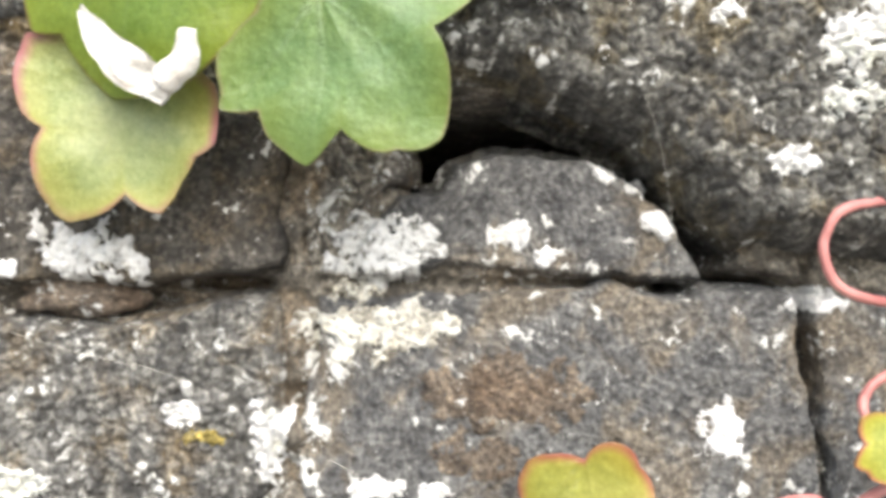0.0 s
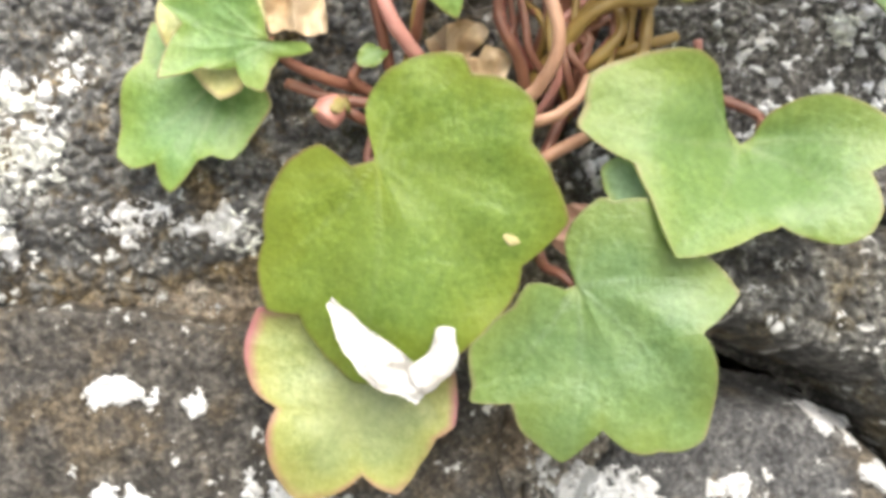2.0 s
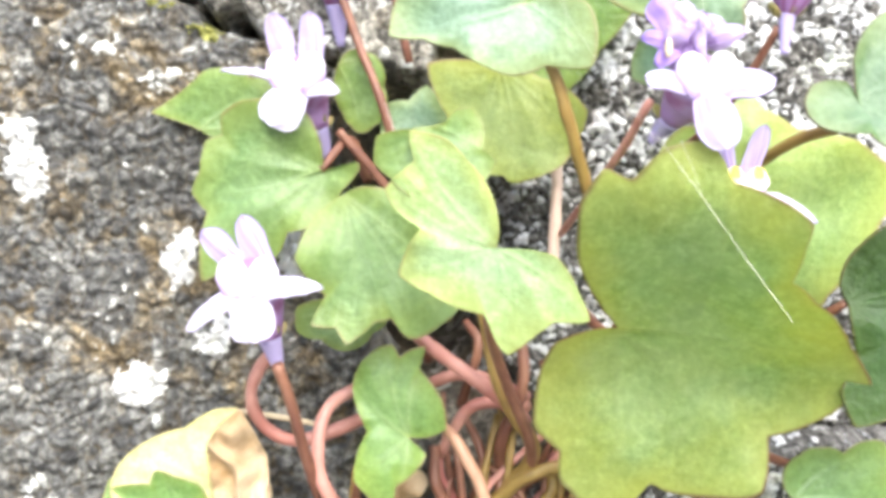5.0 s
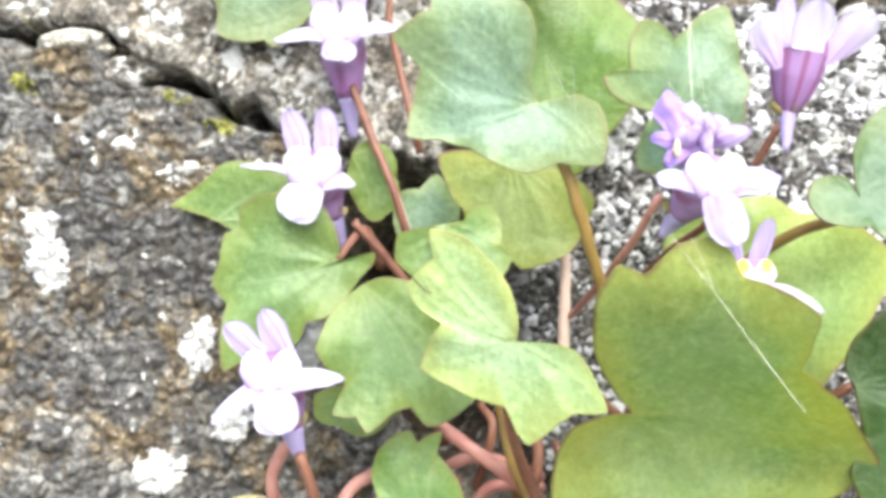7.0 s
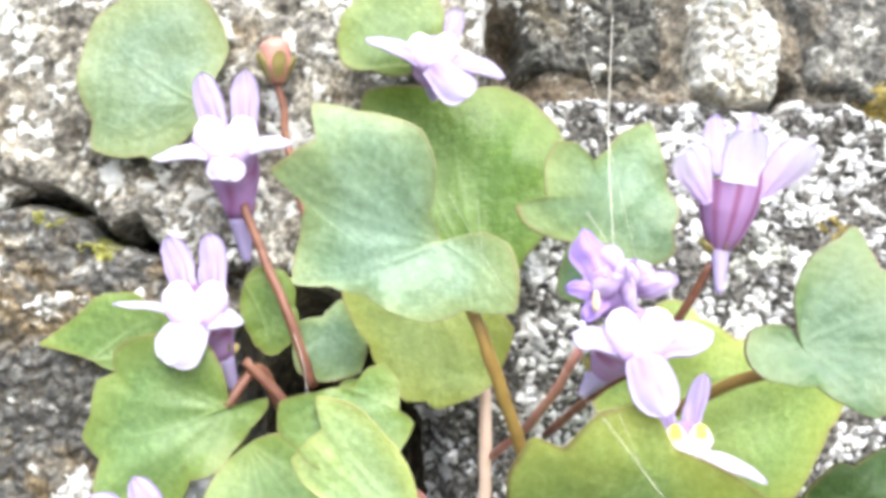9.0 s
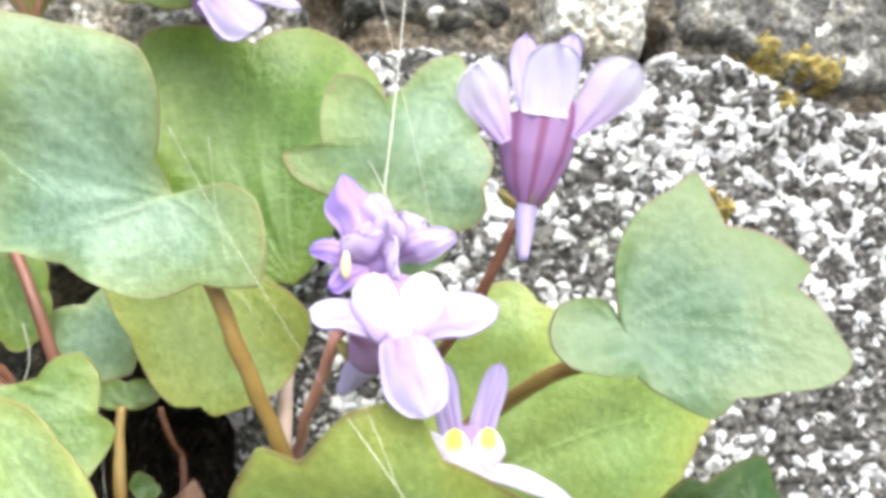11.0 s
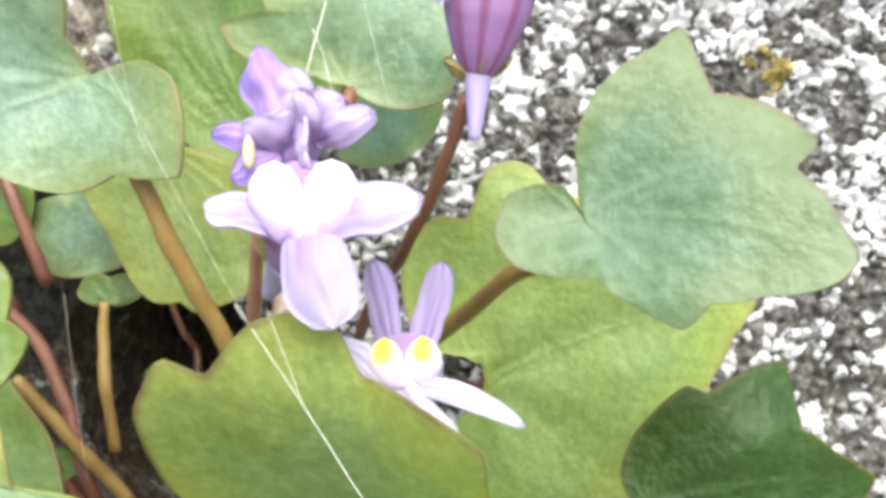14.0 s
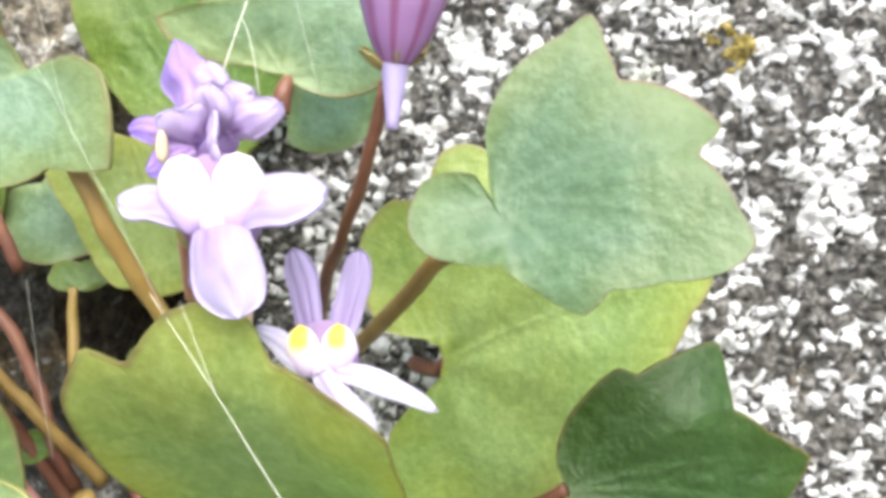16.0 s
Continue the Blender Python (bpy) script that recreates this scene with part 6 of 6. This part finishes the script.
stem([(3.6, -2.2, 37.6), (-1.4, -3.2, 34.7), (-0.5, -2.8, 32.4), (-1.5, 0.5, 29.7)], 0.36, STEM_BROWN)  # root tangle
stem([(-1.9, -2.2, 40.1), (-2.8, -3.2, 35.9), (-2.2, -2.8, 32.8), (-0.3, 0.5, 29.2)], 0.35, STEM_OLIVE)  # root tangle
stem([(-2.7, -2.2, 36.8), (-0.3, -3.2, 35.0), (-0.8, -2.8, 33.6), (-0.0, 0.5, 31.9)], 0.35, STEM_BROWN)  # root tangle
stem([(1.4, -2.2, 36.4), (1.1, -3.2, 34.0), (0.5, -2.8, 32.1), (-1.8, 0.5, 29.8)], 0.29, STEM_OLIVE)  # root tangle
stem([(3.1, -2.2, 38.6), (1.3, -3.2, 36.2), (1.0, -2.8, 34.3), (-1.5, 0.5, 32.1)], 0.32, STEM_BROWN)  # root tangle
stem([(3.3, -2.2, 39.2), (1.3, -3.2, 36.2), (1.2, -2.8, 33.9), (-1.0, 0.5, 31.2)], 0.31, STEM_PINK)  # root tangle
stem([(-3.9, -2.2, 36.8), (-0.4, -3.2, 34.5), (-1.1, -2.8, 32.7), (0.2, 0.5, 30.5)], 0.31, STEM_BROWN)  # root tangle
stem([(3.1, -2.2, 39.7), (2.3, -3.2, 36.2), (2.2, -2.8, 33.5), (1.5, 0.5, 30.3)], 0.39, STEM_OLIVE)  # root tangle
stem([(-3.8, -1.6, 37.7), (-5.1, -2.6, 35.0), (-4.2, -1.8, 32.3), (-3.0, 1.0, 30.0)], 0.29, STEM_BROWN)  # thin stalk
stem([(2.7, -1.6, 42.6), (2.3, -2.6, 38.3), (1.2, -1.8, 33.9), (0.4, 1.0, 30.2)], 0.27, STEM_BROWN)  # thin stalk
stem([(-4.4, -1.6, 37.7), (-3.0, -2.6, 35.8), (-3.3, -1.8, 33.9), (-3.8, 1.0, 32.3)], 0.34, STEM_OLIVE)  # thin stalk
stem([(1.6, -1.6, 38.4), (1.7, -2.6, 35.9), (-0.0, -1.8, 33.5), (-1.4, 1.0, 31.4)], 0.34, STEM_RED)  # thin stalk
stem([(2.4, -1.6, 37.6), (1.7, -2.6, 35.5), (0.6, -1.8, 33.3), (-0.2, 1.0, 31.5)], 0.26, STEM_BROWN)  # thin stalk
stem([(-1.5, -1.6, 37.6), (-1.1, -2.6, 35.7), (-0.7, -1.8, 33.8), (-0.5, 1.0, 32.1)], 0.28, STEM_BROWN)  # thin stalk
stem([(2.6, -1.6, 41.0), (2.2, -2.6, 37.9), (1.3, -1.8, 34.7), (0.7, 1.0, 32.0)], 0.29, STEM_OLIVE)  # thin stalk
stem([(-0.3, -1.6, 40.0), (0.2, -2.6, 36.7), (-1.2, -1.8, 33.3), (-2.6, 1.0, 30.4)], 0.25, STEM_RED)  # thin stalk
stem([(-5.6, -1.6, 41.4), (-5.3, -2.6, 37.8), (-4.6, -1.8, 34.2), (-4.0, 1.0, 31.1)], 0.28, STEM_BROWN)  # thin stalk
stem([(3.5, -1.6, 38.4), (3.0, -2.6, 35.5), (1.0, -1.8, 32.6), (-0.5, 1.0, 30.1)], 0.27, STEM_BROWN)  # thin stalk
stem([(-2.6, -1.6, 42.2), (-1.2, -2.6, 38.4), (-1.9, -1.8, 34.5), (-2.9, 1.0, 31.2)], 0.25, STEM_OLIVE)  # thin stalk
stem([(-5.4, -1.6, 38.6), (-5.6, -2.6, 36.1), (-3.9, -1.8, 33.5), (-2.4, 1.0, 31.3)], 0.28, STEM_RED)  # thin stalk
stem([(-4.3, -1.6, 40.2), (-2.9, -2.6, 37.2), (-3.5, -1.8, 34.2), (-4.4, 1.0, 31.6)], 0.35, STEM_BROWN)  # thin stalk
stem([(1.0, -1.6, 43.7), (1.8, -2.6, 39.0), (-0.5, -1.8, 34.4), (-2.6, 1.0, 30.4)], 0.33, STEM_BROWN)  # thin stalk
silk_thread([(7.7, -13.5, 76.5), (7.0, -14.8, 69.8), (6.0, -19.5, 63.1)], 0.02)
silk_thread([(5.8, -13.5, 75.4), (6.6, -14.8, 71.2), (8.3, -14.9, 62.9)], 0.008)
silk_thread([(-1.6, -18.4, 66.4), (0.5, -18.6, 62.5), (4.5, -21.4, 56.1)], 0.006)
silk_thread([(4.2, -21.7, 56.7), (6.1, -22.4, 54.0), (8.1, -23.2, 51.0), (10.2, -24.0, 48.0)], 0.013)
silk_thread([(5.2, -22.1, 56.5), (5.7, -22.4, 55.3), (6.25, -22.5, 53.8)], 0.008)
silk_thread([(-0.2, -18.4, 66.1), (0.3, -17.5, 62.0), (1.7, -17.0, 58.8)], 0.005)
silk_thread([(-6.2, -8.0, 56.6), (-5.9, -8.0, 52.3), (-5.5, -8.0, 48.7)], 0.008)
silk_thread([(6.9, -18.0, 62.3), (6.2, -16.0, 64.6), (5.7, -15.0, 65.8)], 0.012)
silk_thread([(-9.7, -7.5, 59.9), (-9.0, -9.0, 57.8), (-8.1, -17.5, 53.9)], 0.016)
silk_thread([(-22.5, -1.6, -1.0), (-17.1, -1.8, -2.5), (-13.0, -1.8, -3.3), (-9.4, -1.4, -4.9)], 0.011)
silk_thread([(-7.2, -1.2, -5.6), (-4.3, -1.6, -8.4), (-3.0, -1.4, -9.0)], 0.011)
silk_thread([(-1.5, -1.2, -9.2), (0.4, -1.7, -10.1), (1.7, -1.3, -11.5)], 0.011)
silk_thread([(17.5, -3.0, 17.6), (19.6, -3.0, 12.4), (20.9, -2.0, 5.9), (21.7, -1.0, 2.5)], 0.007)

def white_flake(start, middle, end, horn):
    """A crumpled chalky flake lying on a leaf."""
    start, middle, end, horn = (np.array(v, float) for v in (start, middle, end, horn))
    n = 26
    s, w = np.meshgrid(np.linspace(0, 1, n), np.linspace(-1, 1, 11), indexing="ij")
    mid = (1 - s)[..., None] ** 2 * start + (2 * s * (1 - s))[..., None] * (middle + (-0.9, 0, -0.5)) + (s ** 2)[..., None] * end
    half = 0.3 + 0.95 * np.sin(np.clip(s * 1.15, 0, 1) * math.pi * 0.75) ** 1.3
    pos = mid + np.multiply.outer(w * half * (1 + 0.25 * value_noise(s * 9, w * 2, 1.0, 5)), np.array((0.62, 0, 0.78)))
    pos[..., 1] -= 0.3 + 0.6 * value_noise(pos[..., 0], pos[..., 2], 1.0, 3) + 0.3 * value_noise(pos[..., 0], pos[..., 2], 0.5, 4)
    top = pos.reshape(-1, 3)
    low = top + (0, 0.45, 0)
    F0 = grid_faces(11, n)
    ring = [*range(11), *[11 * k + 10 for k in range(1, n)], *[11 * (n - 1) + k for k in range(9, -1, -1)], *[11 * k for k in range(n - 2, 0, -1)]]
    F = [tuple(q) for q in F0] + [tuple(q[::-1] + len(top)) for q in F0]
    F += [(ring[k], ring[(k + 1) % len(ring)], ring[(k + 1) % len(ring)] + len(top), ring[k] + len(top)) for k in range(len(ring))]
    ob = mesh_object("white_flake", np.vstack([top, low]), F, CHALK)
    tagged(ob, "crumpled chalky white flake stuck on a leaf", "flake")
    V, F = tube([end + (-0.6, 0, 0.6), (end + horn) / 2 + (0.3, 0, 0), horn], (1.0, 0.9, 0.5), 10, 6)
    V = V + 0.16 * np.stack([value_noise(V[:, 2], V[:, 0], 0.7, k) for k in (1, 2, 3)], 1)
    mesh_object("horn", V, F, CHALK, ob)
    return ob


leaf((-18.4, -7.0, 37.2), (0.25, 0), -165, 1.7,
     [(29, 2.2, 0.7, 51, 3.2), (63, 2.6, 0.7, 93, 3.0), (111, 3.3, 0.7, 156, 1.7), (224, 2.0, 0.7, 255, 3.4), (284, 2.6, 0.7, 329, 2.1)],
     LEAF_DRY, cup=0.8, crumple=1.0, name="withered_leaf")  # dry curl
leaf((-6.8, -4.5, 32.3), (0, 0), 186, 1.9,
     [(91, 1.7, 0.6, 162, 1.1), (210, 2.1, 0.6, 237, 2.1), (265, 2.1, 0.8, 279, 1.4), (310, 1.7, 0.6, 360, 1.9)],
     LEAF_DRY, cup=0.9, crumple=1.2, name="withered_leaf")  # dry scrap
leaf((-0.8, -4.0, 23.1), (0, 0), 154, 2.4,
     [(49, 1.9, 0.5, 72, 1.9), (95, 1.9, 0.5, 137, 1.7), (176, 2.1, 0.6, 209, 2.1), (239, 2.3, 0.6, 360, 2.4)],
     LEAF_DARKENED, cup=0.5, crumple=0.5, name="withered_leaf")  # dry scrap low
leaf((-8.4, -3.4, 34.8), (0, 0), 180, 2.1,
     [(29, 1.8, 0.5, 54, 1.8), (79, 1.8, 0.5, 142, 1.1), (195, 2.0, 0.6, 208, 2.0), (221, 1.9, 0.6, 360, 2.1)],
     LEAF_DRY, cup=0.9, crumple=1.2, name="withered_leaf")  # dry scrap grey
stem([(-19.4, -5.0, 40.4), (-16.8, -4.5, 40.0), (-13.4, -4.0, 39.4)], 0.2, STRAW)  # straw
# darkened material stands in for shade inside the hollow
leaf((-4.3, 2.5, 49.7), (0, 0), 211, 1.3,
     [(80, 0.8, 0.5, 129, 1.0), (153, 1.4, 0.6, 191, 1.6), (217, 2.0, 0.8, 227, 1.5), (246, 1.0, 0.7, 290, 0.9), (328, 1.1, 0.6, 360, 1.3)],
     LEAF_DARKENED, cup=0.5, crumple=0.5, name="withered_leaf")  # dry curl inside
flower_bud((-15.7, -4.0, 30.8), (-16.8, -4.4, 29.3))
white_flake((-15.9, -8.9, 18.7), (-12.6, -9.3, 15.5), (-10.2, -9.2, 13.7), (-9.3, -9.6, 17.3))

big_leaf = bpy.data.objects["leaf"]
SCAR = soft_material("tan_scar", (0.27, 0.25, 0.08), (0.42, 0.37, 0.17), 900, 0.7, 0.5, 0.1)
spots = np.array([v.co[:] for v in big_leaf.data.vertices]) * 1000
scar_y = spots[np.hypot(spots[:, 0] + 5.5, spots[:, 2] - 22.5).argsort()[:6], 1].min()
blob((-5.5, scar_y + 0.03, 22.5), (0.5, 0.06, 0.46), SCAR, big_leaf, "scar_spot", "round tan scar", 0.12)
